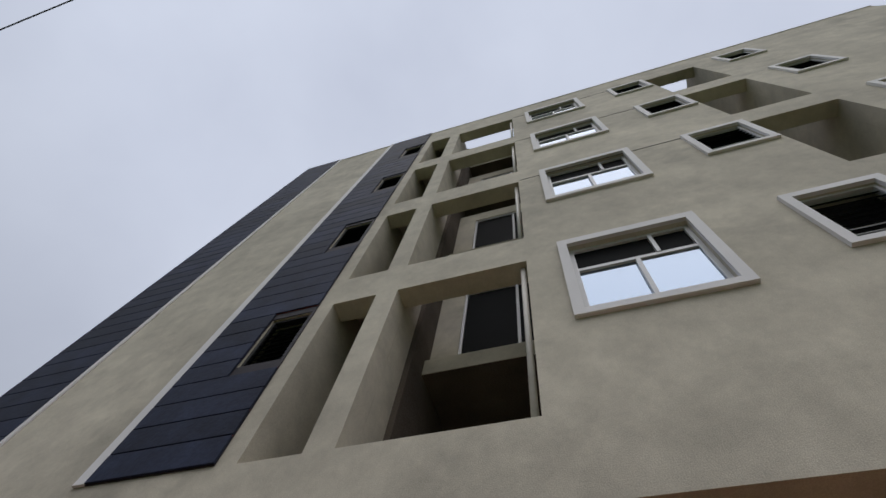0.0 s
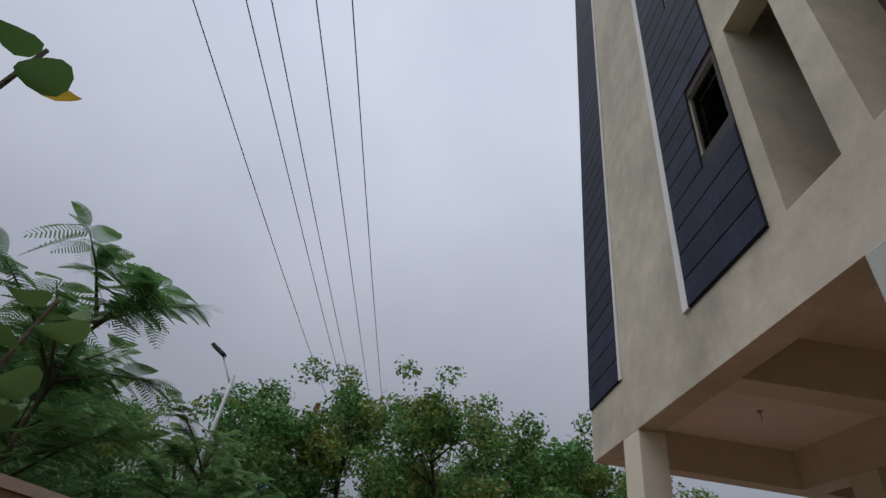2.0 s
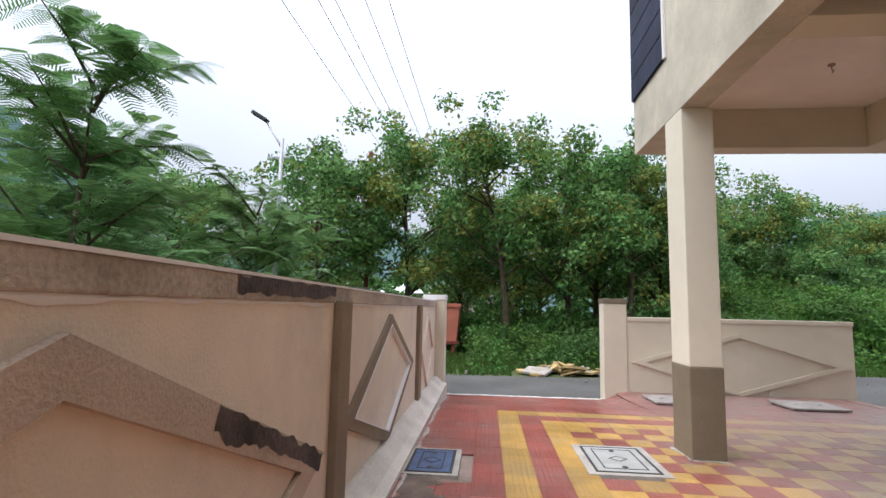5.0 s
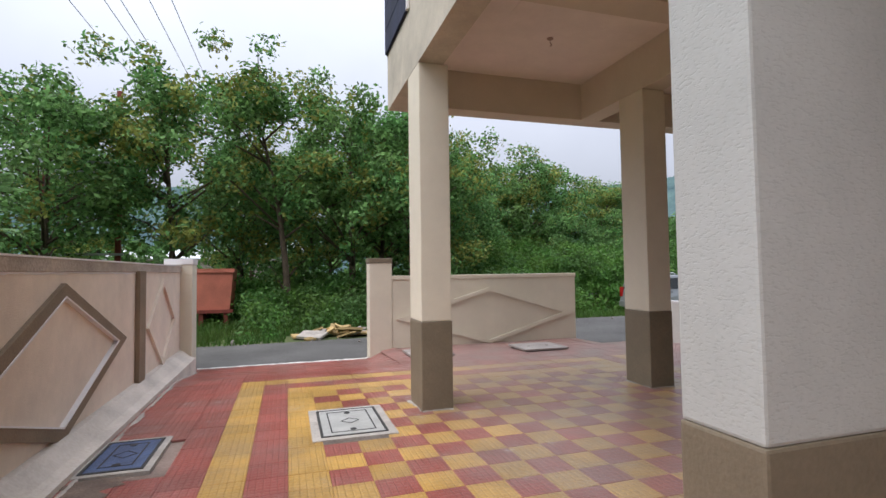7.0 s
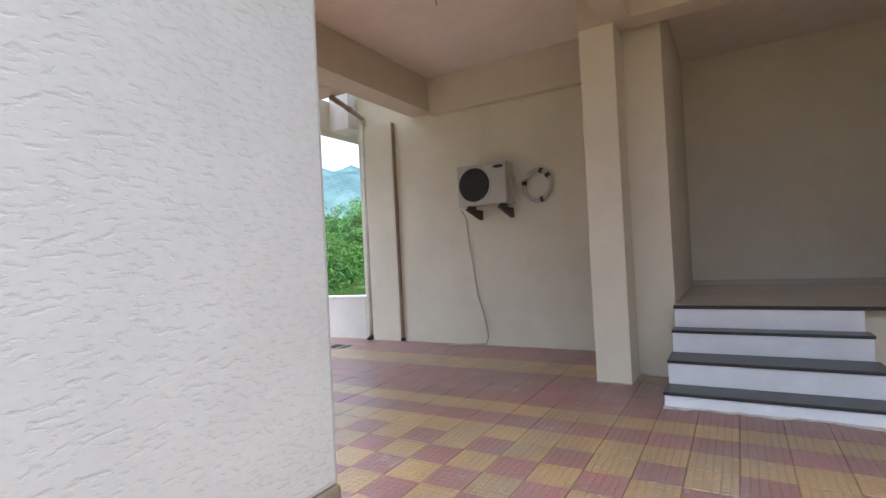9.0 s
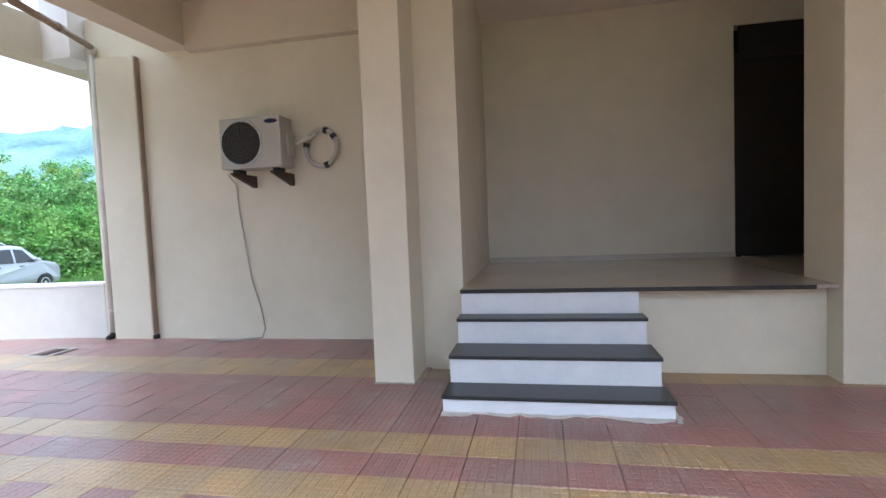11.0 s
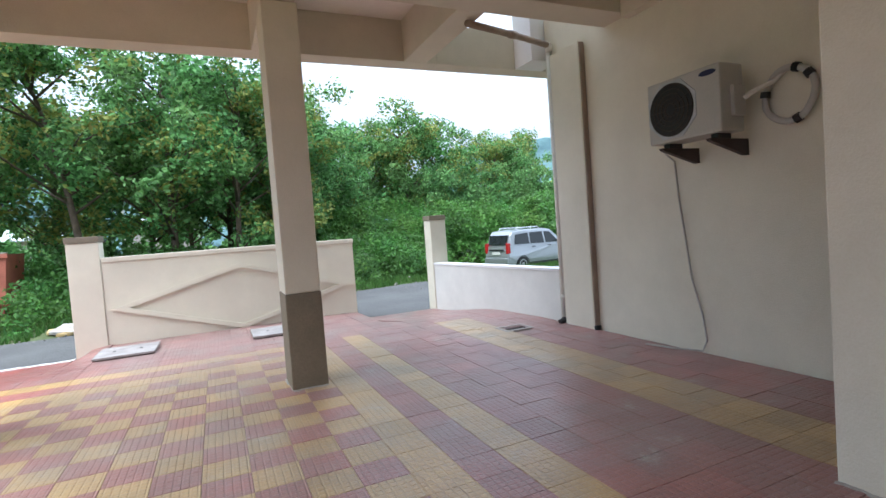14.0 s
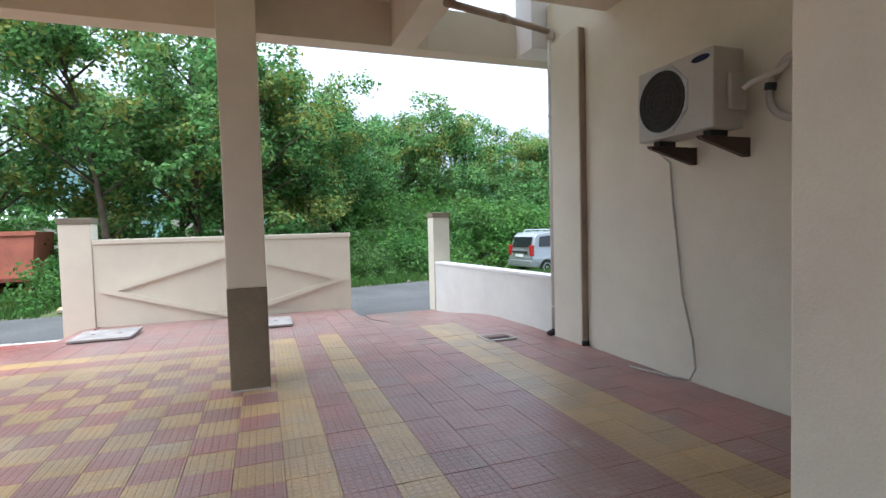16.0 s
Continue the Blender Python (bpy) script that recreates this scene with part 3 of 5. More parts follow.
def ceiling_hook(x, y):
    ob = empty("ceiling_hook", x, y, CEIL_Z, "small rusty fan hook box in the ceiling", "hook", "ceiling hooks")
    part("box_plate", disc(bmesh.new(), (x, y, CEIL_Z - 0.006), 0.035, 0.012, "z", 12), M_PIPEBROWN, ob)
    part("hook", tube(bmesh.new(), [(x, y, CEIL_Z - 0.01), (x, y, CEIL_Z - 0.05), (x + 0.018, y, CEIL_Z - 0.075), (x, y, CEIL_Z - 0.09)], 0.006, 6), M_PIPEBROWN, ob)


ceiling_hook(3.66, 5.05)
ceiling_hook(6.3, 3.0)

# ---- side wall with the air conditioner ----
struct("wall_east", boxed(E_X, 8.6, 1.422, 5.78, -0.3, CEIL_Z - 0.002), M_CREAM, "cream plastered side wall of the parking bay")
struct("wall_pilaster", boxed(8.292, E_X - 0.002, 5.06, 5.60, -0.03, 3.42, bevel=0.008), M_CREAM, "cream plastered pilaster", "pilaster")
# white trim colour stands in for sky light falling on this wall
struct("wall_duct", boxed(8.17, 8.6, 5.802, 6.2, 3.43, 4.30), M_TRIM, "duct wall open to the sky, coloured pale for the skylight on it")


def downpipe(y, x, r, z1, material, label):
    ob = empty("downpipe", x, y, 0, label, "pipe")
    part("pipe", tube(bmesh.new(), [(x, y, 0.0), (x, y, z1)], r, 12), material, ob, smooth=True)
    for z in (0.35, 1.35, 2.6):
        part("clamp", disc(bmesh.new(), (x, y, z), r + 0.008, 0.03, "z", 12), material, ob)
    part("shoe", tube(bmesh.new(), [(x, y, 0.06), (x - 0.02, y, 0.03), (x - 0.09, y, 0.015)], [r + 0.006, r + 0.006, r], 10), M_BLACK, ob, "black elbow at the foot")


downpipe(5.655, 8.325, 0.034, 3.56, M_PIPE, "pale plastic rainwater pipe at the wall end")
# shaded south side of the pilaster, drawn as an added brown strip
ob = empty("edge_cover", 8.31, 5.05, 0, "brown strip standing for the shaded side of the wall pilaster", "cover strip")
part("strip", boxed(8.298, 8.366, 5.04, 5.058, 0.0, 3.40, bevel=0.004), M_PIPEBROWN, ob)
part("foot", boxed(8.285, 8.36, 5.018, 5.06, -0.01, 0.05, bevel=0.008), M_BLACK, ob, "black dab at the foot")
ob = empty("duct_pipe", 6.8, 4.87, 3.38, "brown drain pipe slung below the open duct", "pipe")
part("pipe", tube(bmesh.new(), [(6.72, 4.83, 3.37), (7.5, 5.21, 3.47), (8.31, 5.62, 3.56)], 0.036, 12), M_PIPEBROWN, ob, smooth=True)
part("elbow", tube(bmesh.new(), [(8.25, 5.59, 3.555), (8.32, 5.635, 3.56), (8.325, 5.655, 3.49)], 0.044, 12), M_PIPE, ob, "pale elbow", smooth=True)
part("socket", tube(bmesh.new(), [(7.44, 5.18, 3.462), (7.56, 5.24, 3.478)], 0.044, 12), M_PIPEBROWN, ob, smooth=True)


struct("wall_pillar_return", boxed(7.287, 9.8, 1.04, 1.42, -0.3, CEIL_Z - 0.002), M_CREAM, "cream return wall beside the entrance steps")

# ---- entrance recess, platform, steps ----
bm = wall_cells(bmesh.new(), "x", 9.60, 9.8, -3.2, 1.038, -0.3, 3.80, [(-2.83, -1.93, 0.72, 3.45)])
struct("wall_recess_back", bm, M_CREAM, "cream back wall of the entrance recess")
struct("wall_recess_pier", boxed(7.06, 9.598, -8, -2.84, -0.3, 3.42), M_CREAM, "cream wall beyond the entrance")
struct("entrance_pier", boxed(7.06, 7.62, -2.838, -1.76, -0.3, 3.42, bevel=0.01), M_CREAM, "cream pier beside the platform", "pier")
struct("ceiling_recess", boxed(7.122, 9.598, -2.838, 1.038, 3.80, 3.90), M_CEIL, "peach recess ceiling", "ceiling")
# closed room added behind the door, its plaster darkened to look unlit
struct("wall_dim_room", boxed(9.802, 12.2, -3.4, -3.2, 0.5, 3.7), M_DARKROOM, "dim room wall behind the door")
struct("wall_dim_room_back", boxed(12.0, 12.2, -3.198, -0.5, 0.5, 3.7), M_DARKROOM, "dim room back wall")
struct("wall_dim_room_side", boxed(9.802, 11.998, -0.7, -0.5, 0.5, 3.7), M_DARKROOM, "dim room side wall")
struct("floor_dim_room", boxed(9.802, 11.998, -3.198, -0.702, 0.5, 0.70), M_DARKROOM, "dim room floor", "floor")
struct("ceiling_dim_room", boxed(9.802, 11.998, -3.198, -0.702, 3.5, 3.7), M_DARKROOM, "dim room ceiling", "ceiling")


def door_leaf():
    ob = empty("entrance_door", 9.63, -1.95, 0.72, "tall dark brown wooden door in the entrance recess", "door")
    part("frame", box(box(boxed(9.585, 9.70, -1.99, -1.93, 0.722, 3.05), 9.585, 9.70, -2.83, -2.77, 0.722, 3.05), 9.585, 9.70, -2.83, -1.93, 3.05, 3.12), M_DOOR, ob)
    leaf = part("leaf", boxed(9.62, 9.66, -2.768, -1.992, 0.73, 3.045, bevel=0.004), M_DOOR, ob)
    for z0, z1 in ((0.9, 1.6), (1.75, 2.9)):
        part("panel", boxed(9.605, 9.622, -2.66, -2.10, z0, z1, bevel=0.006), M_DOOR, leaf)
    # black panel painted in for the dark opening over the leaf
    part("transom", boxed(9.62, 9.64, -2.77, -1.99, 3.12, 3.45), M_BLACK, ob, "black panel for the unlit opening above the door")


door_leaf()
struct("platform", boxed(7.27, 9.598, -1.758, 1.038, -0.03, 0.695), M_CREAM, "cream plastered entrance platform", "platform")
struct("platform_floor", boxed(7.11, 9.598, -1.757, 1.037, 0.697, 0.722, bevel=0.003), M_PLATTILE, "glossy beige tiled platform floor", "floor")
struct("platform_floor_end", boxed(7.624, 9.583, -2.836, -1.759, 0.50, 0.723), M_PLATTILE, "glossy beige tiled floor before the entrance door", "floor")
bm = boxed(7.08, 7.112, -1.60, 1.037, 0.692, 0.726, bevel=0.004)
struct("platform_edge", bm, M_GRANITE, "black granite platform edging", "edging")
bm = boxed(9.585, 9.598, -1.93, 1.035, 0.724, 0.785)
struct("skirting", bm, M_PLATTILE, "beige tile skirting", "baseboard")


def steps():
    ob = empty("entrance_steps", 6.8, 0.36, 0, "four entrance steps with white risers and black granite treads", "steps")
    fronts, tops = (6.285, 6.555, 6.915, 7.10), (0.12, 0.32, 0.52, 0.72)
    for i, x in enumerate(fronts):
        z1 = tops[i]
        w = 0.02 * (3 - i)
        part("riser", boxed(x, 7.268, -0.37 - w, 1.030 + w * 0.4, tops[i - 1] if i else -0.02, z1 - 0.026), M_RISER, ob, "white marble riser")
        if i < 3:
            part("tread", boxed(x - 0.02, fronts[i + 1] + 0.0, -0.38 - w, 1.036 + w * 0.4, z1 - 0.025, z1, bevel=0.005), M_GRANITE, ob, "polished black granite tread")
    return ob


steps()


# ---- upper storeys ----
PITCH = 3.07
holes = []
for k in range(4):
    d = PITCH * k
    top = 6.55 + d
    holes += [(2.20, 2.72, 5.53 + d, 6.45 + d), (1.39, 1.95, 4.13 + d, top), (-0.40, 1.12, 4.13 + d, top),
              (-2.10, -0.86, 5.29 + d, 6.65 + d), (-3.78, -3.06, 5.53 + d, 6.55 + d), (-5.13, -3.93, 4.13 + d, top),
              (-6.42, -5.77, 5.80 + d, 6.78 + d)]
bm = wall_cells(bmesh.new(), "x", FX, FX + 0.26, -10, E_Y, BEAM_Z, ROOF_Z, holes)
struct("wall_facade", bm, M_FACADE, "sand-coloured plastered facade five storeys high")
struct("wall_end", boxed(FX + 0.262, 6.85, E_Y - 0.24, E_Y, 4.202, ROOF_Z), M_FACADE, "sand-coloured end wall of the building")
struct("wall_shaft", boxed(6.852, 7.0, 4.692, E_Y, 4.102, ROOF_Z), M_FACADE, "sand-coloured side wall above the open corner")
struct("wall_shaft_back", boxed(6.852, 13.758, 4.55, 4.69, 4.102, ROOF_Z), M_FACADE, "sand-coloured wall above the parking edge")
struct("wall_back", boxed(13.76, 14, -10, 4.69, -0.3, ROOF_Z), M_FACADE, "plain rear wall of the building")
struct("wall_building_south", boxed(FX + 0.262, 13.758, -10, -9.76, 4.102, ROOF_Z), M_FACADE, "plain south wall of the building")
ZONES = [(4.2, 13.758, -9.758, 4.548), (4.2, 6.85, 4.55, 6.238), (2.362, 4.198, 1.26, 6.238), (2.362, 4.198, -3.80, -0.54), (2.362, 4.198, -9.758, -5.27)]
bm = bmesh.new()
for x0, x1, y0, y1 in ZONES + [(3.0, 4.198, -0.538, 1.258), (3.0, 4.198, -5.268, -3.802)]:
    box(bm, x0, x1, y0, y1, 16.45, 16.6)
struct("roof", bm, M_FACADE, "flat concrete roof with open voids behind the balcony fronts", "roof")
for k in range(1, 4):
    z = 4.102 + PITCH * k
    bm = bmesh.new()
    for x0, x1, y0, y1 in ZONES:
        box(bm, x0, x1, y0, y1, z - 0.16, z - 0.005)
    struct("floor_slab", bm, M_FACADE, "concrete floor slab", "floor")
# side walls of the two rows of open voids, and the slab edges, windows and dark rooms behind them
for y0, y1 in ((1.12, 1.255), (-0.535, -0.40), (-3.93, -3.80), (-5.265, -5.13), (1.96, 2.08)):
    struct("wall_balcony_side", boxed(2.362, 4.19, y0, y1, 4.11, 16.44), M_FACADE, "sand-coloured side wall of the open balcony void")
# return coloured dark for the shade inside the void
struct("wall_balcony_inner", boxed(2.70, 4.19, 1.05, 1.118, 4.11, 16.44), M_VOIDSHADE, "inner return of the balcony side wall")
for row, (y0, y1) in enumerate(((-0.398, 1.048), (-5.128, -3.932))):
    for k in range(-1, 4) if row == 0 else range(4):
        z = 6.10 + PITCH * k
        if k < 0:
            z = 3.434
        # slabs above the lowest carry the void's shade in their colour
        struct("balcony_slab", boxed(3.012, 4.198, y0, y1, z, z + 0.258), M_VOIDSHADE if k >= 0 else M_FACADE, "concrete balcony slab edge inside the void", "slab")
        struct("balcony_slab_edge", boxed(3.0, 3.01, y0, y1, z - 0.002, z + 0.26), M_FACADE, "sand-painted slab edge", "slab")
        if k == 3:
            continue
        wz0, wz1, side, dx = z + 0.262, z + 2.0, 0.35, 0.0
        if k < 0:      # the lowest one fills its bay
            wz1, side, dx = z + 2.1, 0.02, 0.85
        # the lowest back wall has its deep shade painted in
        struct("wall_balcony_back", wall_cells(bmesh.new(), "x", 3.12 + dx, 3.24 + dx, y0, y1, wz0, z + 2.37, [(y0 + 0.02, y1 - side, wz0 + 0.04, wz1)]), M_FACADE if k >= 0 else M_VOIDSHADE, "sand-coloured wall behind the balcony void")
        ob = empty("balcony_window", 3.16 + dx, (y0 + y1) / 2, wz0, "tall dark sliding window with a pale frame behind the void", "window", "balcony windows")
        ym = y0 + 0.32
        part("frame", wall_cells(bmesh.new(), "x", 3.14 + dx, 3.19 + dx, y0 + 0.02, y1 - side, wz0 + 0.04, wz1, [(y0 + 0.06, ym - 0.02, wz0 + 0.08, wz1 - 0.04), (ym + 0.02, y1 - side - 0.04, wz0 + 0.08, wz1 - 0.04)]), M_ALU, ob)
        # matt near-black panes stand for the dark room inside
        part("pane", boxed(3.16 + dx, 3.166 + dx, y0 + 0.06, ym - 0.02, wz0 + 0.08, wz1 - 0.04), M_UNLIT, ob)
        part("pane", boxed(3.165 + dx, 3.171 + dx, ym + 0.02, y1 - side - 0.04, wz0 + 0.08, wz1 - 0.04), M_UNLIT, ob)
for k in (1, 2, 3):
    struct("drip_groove", boxed(FX - 0.005, FX - 0.001, -3.92, -0.42, 6.60 + PITCH * k, 6.618 + PITCH * k), M_DARKLINE, "thin dark drip line across the facade", "groove")
struct("parapet_line", boxed(FX - 0.012, FX - 0.002, -10, E_Y, ROOF_Z - 0.05, ROOF_Z + 0.03), M_FACADE, "thin roof edge", "parapet")


def trim_strip(y0, y1):
    struct("trim", boxed(FX - 0.03, FX - 0.002, y0, y1, 4.14, ROOF_Z + 0.02, bevel=0.004), M_TRIM, "white vertical trim strip on the facade", "trim")


trim_strip(5.24, 5.30)
trim_strip(3.41, 3.53)


def window_unit(y0, y1, z0, z1):
    ob = empty("window", FX, (y0 + y1) / 2, z0, "white aluminium sliding window with reflective panes", "window", "facade windows")
    f = part("surround", wall_cells(bmesh.new(), "x", FX - 0.045, FX - 0.001, y0 - 0.10, y1 + 0.10, z0 - 0.09, z1 + 0.12, [(y0, y1, z0, z1)]), M_TRIM, ob, "raised plaster surround")
    x0, x1 = FX + 0.05, FX + 0.11
    zt = z0 + (z1 - z0) * 0.64
    fr = part("frame", wall_cells(bmesh.new(), "x", x0, x1, y0, y1, z0, z1, [(y0 + 0.05, y1 - 0.05, z0 + 0.05, zt - 0.02), (y0 + 0.05, y1 - 0.05, zt + 0.03, z1 - 0.05)]), M_ALU, ob)
    ym = (y0 + y1) / 2
    part("mullion", boxed(x0 - 0.01, x1, ym - 0.022, ym + 0.022, z0 + 0.05, zt - 0.02), M_ALU, fr)
    part("mullion", boxed(x0 - 0.01, x1, y0 + 0.38, y0 + 0.42, zt + 0.03, z1 - 0.05), M_ALU, fr)
    part("pane", boxed(x0 + 0.02, x0 + 0.026, y0 + 0.05, ym - 0.022, z0 + 0.05, zt - 0.02), M_GLASS, fr)
    part("pane", boxed(x0 + 0.03, x0 + 0.036, ym + 0.022, y1 - 0.05, z0 + 0.05, zt - 0.02), M_GLASS, fr)
    # unlit inside of the open fanlight, put in as a near-black sheet
    part("fanlight", boxed(x0 + 0.03, x0 + 0.036, y0 + 0.05, y1 - 0.05, zt + 0.03, z1 - 0.05), M_UNLIT, fr, "dark open fanlight")
    return ob


def louvre_unit(y0, y1, z0, z1, surround, material):
    ob = empty("louvre_window", FX, (y0 + y1) / 2, z0, "small louvred ventilator window with dark slats", "window", "louvre windows")
    if surround:
        part("surround", wall_cells(bmesh.new(), "x", FX - 0.045, FX - 0.001, y0 - 0.09, y1 + 0.09, z0 - 0.08, z1 + 0.1, [(y0, y1, z0, z1)]), M_TRIM, ob, "raised plaster surround")
    fr = part("frame", wall_cells(bmesh.new(), "x", FX + 0.02, FX + 0.08, y0, y1, z0, z1, [(y0 + 0.035, y1 - 0.035, z0 + 0.035, z1 - 0.035)]), material, ob)
    n = 9
    for i in range(n):
        z = z0 + 0.05 + (z1 - z0 - 0.1) * (i + 0.5) / n
        bm = prism(bmesh.new(), [(FX + 0.03, z - 0.035), (FX + 0.036, z - 0.04), (FX + 0.078, z + 0.025), (FX + 0.072, z + 0.03)], "y", y0 + 0.036, y1 - 0.036)
        # dark slats take on the gloom behind; only low framed ones stay pale
        part("slat", bm, M_ALU if surround and i < 3 else M_UNLIT, fr)
    # black sheet stands for the unlit room behind the slats
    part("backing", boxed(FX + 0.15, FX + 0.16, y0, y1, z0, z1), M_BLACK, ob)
    return ob


w0 = window_unit(-2.10, -0.86, 5.29, 6.65)
l0 = louvre_unit(2.20, 2.72, 5.53, 6.45, False, M_BLACK)
l1 = louvre_unit(-3.78, -3.06, 5.53, 6.55, True, M_ALU)
l2 = louvre_unit(-6.42, -5.77, 5.80, 6.78, True, M_ALU)
for k in (1, 2, 3):
    for u in (w0, l0, l1, l2):
        copy_thing(u, Matrix.Translation((0, 0, PITCH * k)) @ u.matrix_basis)
ob = empty("balcony_spout", 2.5, 1.42, 4.55, "short plastic spout pipe in the opening", "pipe")
part("pipe", tube(bmesh.new(), [(2.6, 1.30, 4.55), (2.6, 1.44, 4.55), (2.45, 1.46, 4.58)], 0.03, 10), M_PIPE, ob)
for k in range(4):
    ob = empty("balcony_pipe", FX + 0.1, -0.44, 4.2 + PITCH * k, "thin white drain pipe down the balcony edge", "pipe", "balcony pipes")
    part("pipe", tube(bmesh.new(), [(FX + 0.1, -0.34, 4.14 + PITCH * k), (FX + 0.1, -0.34, 6.54 + PITCH * k)], 0.03, 10), M_PIPE, ob, smooth=True)


# ---- vegetation ----
def leaf_mesh(name, centres, size, aspect=2.2, material=None, droop=0.3, seed=1, second=None, share=0.0, outward=None):
    """Many small folded leaves at the given centres; a share of them takes the second material."""
    rng = np.random.default_rng(seed)
    n = len(centres)
    d = rng.normal(size=(n, 3))
    d[:, 2] = d[:, 2] * 0.6 - droop
    d /= np.linalg.norm(d, axis=1)[:, None]
    s = np.cross(d, rng.normal(size=(n, 3)))
    s /= np.linalg.norm(s, axis=1)[:, None] + 1e-9
    ln = size * rng.uniform(0.6, 1.3, n)[:, None]
    wd = ln / aspect
    if outward is not None:
        face = outward * 0.6 + rng.normal(size=(n, 3)) * 0.6 + np.array([0, 0, 0.25])
        face /= np.linalg.norm(face, axis=1)[:, None] + 1e-9
        d = d - face * np.sum(d * face, axis=1)[:, None]
        d /= np.linalg.norm(d, axis=1)[:, None] + 1e-9
        s = np.cross(d, face)
    up = np.cross(s, d)
    a = centres - d * ln * 0.5
    b = centres + s * wd * 0.5 + up * wd * 0.12
    c = centres + d * ln * 0.5
    e = centres - s * wd * 0.5 + up * wd * 0.12
    verts = np.stack([a, b, c, e], 1).reshape(-1, 3)
    faces = np.arange(n * 4).reshape(-1, 4)
    me = bpy.data.meshes.new(name)
    me.from_pydata(verts.tolist(), [], faces.tolist())
    me.materials.append(material)
    if second is not None:
        me.materials.append(second)
        lumps = np.array([noise.noise(Vector(c * 0.9)) for c in centres])
        pick = (lumps > np.quantile(lumps, 1 - share * 1.6)) & (rng.random(n) < 0.65)
        me.polygons.foreach_set("material_index", pick.astype(np.int32))
    return me


def clump_points(rng, clumps, per, spread):
    """Points thickly round the surface of many small clumps."""
    out, way = [], []
    for c, r in clumps:
        k = max(8, int(per * r * r))
        p = rng.normal(size=(k, 3))
        p /= np.linalg.norm(p, axis=1)[:, None]
        p *= (r * rng.uniform(0.3, 1.0, k) ** 0.45)[:, None]
        p[:, 2] *= 0.72
        p = p + rng.normal(size=(k, 3)) * spread
        out.append(p + np.array(c))
        way.append(p / (np.linalg.norm(p, axis=1)[:, None] + 1e-9))
    return np.concatenate(out), np.concatenate(way)


def broad_tree(height, width, seed, yellow, low=0.27):
    """A roadside tree: leaning forked trunk, limbs, an uneven crown of leaf clumps with gaps."""
    rng = np.random.default_rng(seed)
    ob = empty("tree", 0, 0, 0, "leafy green roadside tree with yellowing patches" if yellow else "slender leafy green tree on the verge", "tree", "roadside trees")
    bm = bmesh.new()
    clumps = []
    lean = rng.normal(size=2) * 0.3
    trunk = [(lean[0] * t * t, lean[1] * t * t, height * 0.8 * t - 0.3) for t in np.linspace(0, 1, 7)]
    tube(bm, trunk, [0.12 * (1 - 0.85 * t) + 0.015 for t in np.linspace(0, 1, 7)], 7)
    for i in range(23):
        t0 = rng.uniform(low, 0.97)
        base = np.array([lean[0] * t0 * t0, lean[1] * t0 * t0, height * 0.8 * t0 - 0.3])
        a = i * 2.4 + rng.uniform(-0.4, 0.4)
        reach = width * 0.5 * rng.uniform(0.55, 1.05) * (1.12 - 0.7 * abs(t0 - 0.42))
        tip = base + np.array([math.cos(a) * reach, math.sin(a) * reach, reach * rng.uniform(0.35, 0.9)])
        mid = (base + tip) / 2 + np.array([0, 0, 0.15])
        tube(bm, [base, mid, tip], [0.045, 0.028, 0.010], 5)
        for f in (0.6, 1.0):
            p = base + (tip - base) * f + rng.normal(size=3) * 0.18
            clumps.append((p, rng.uniform(0.40, 0.72)))
        for _ in range(2):
            clumps.append((tip + rng.normal(size=3) * 0.45, rng.uniform(0.28, 0.52)))
    for _ in range(7):
        clumps.append((np.array([lean[0] + rng.normal() * width * 0.16, lean[1] + rng.normal() * width * 0.16, height * rng.uniform(0.74, 0.90)]), rng.uniform(0.45, 0.7)))
    part("trunk", bm, M_BARK, ob, "thin brown trunk with limbs", smooth=True)
    pts, way = clump_points(rng, clumps, 540, 0.11)
    crown = new("crown", leaf_mesh("crown", pts, 0.18, 1.9, M_LEAF, 0.35, seed, M_LEAF_YEL, 0.26 if yellow else 0.06, way))
    crown.parent = ob
    crown["label"] = "uneven crown of small leaves with gaps"
    return ob


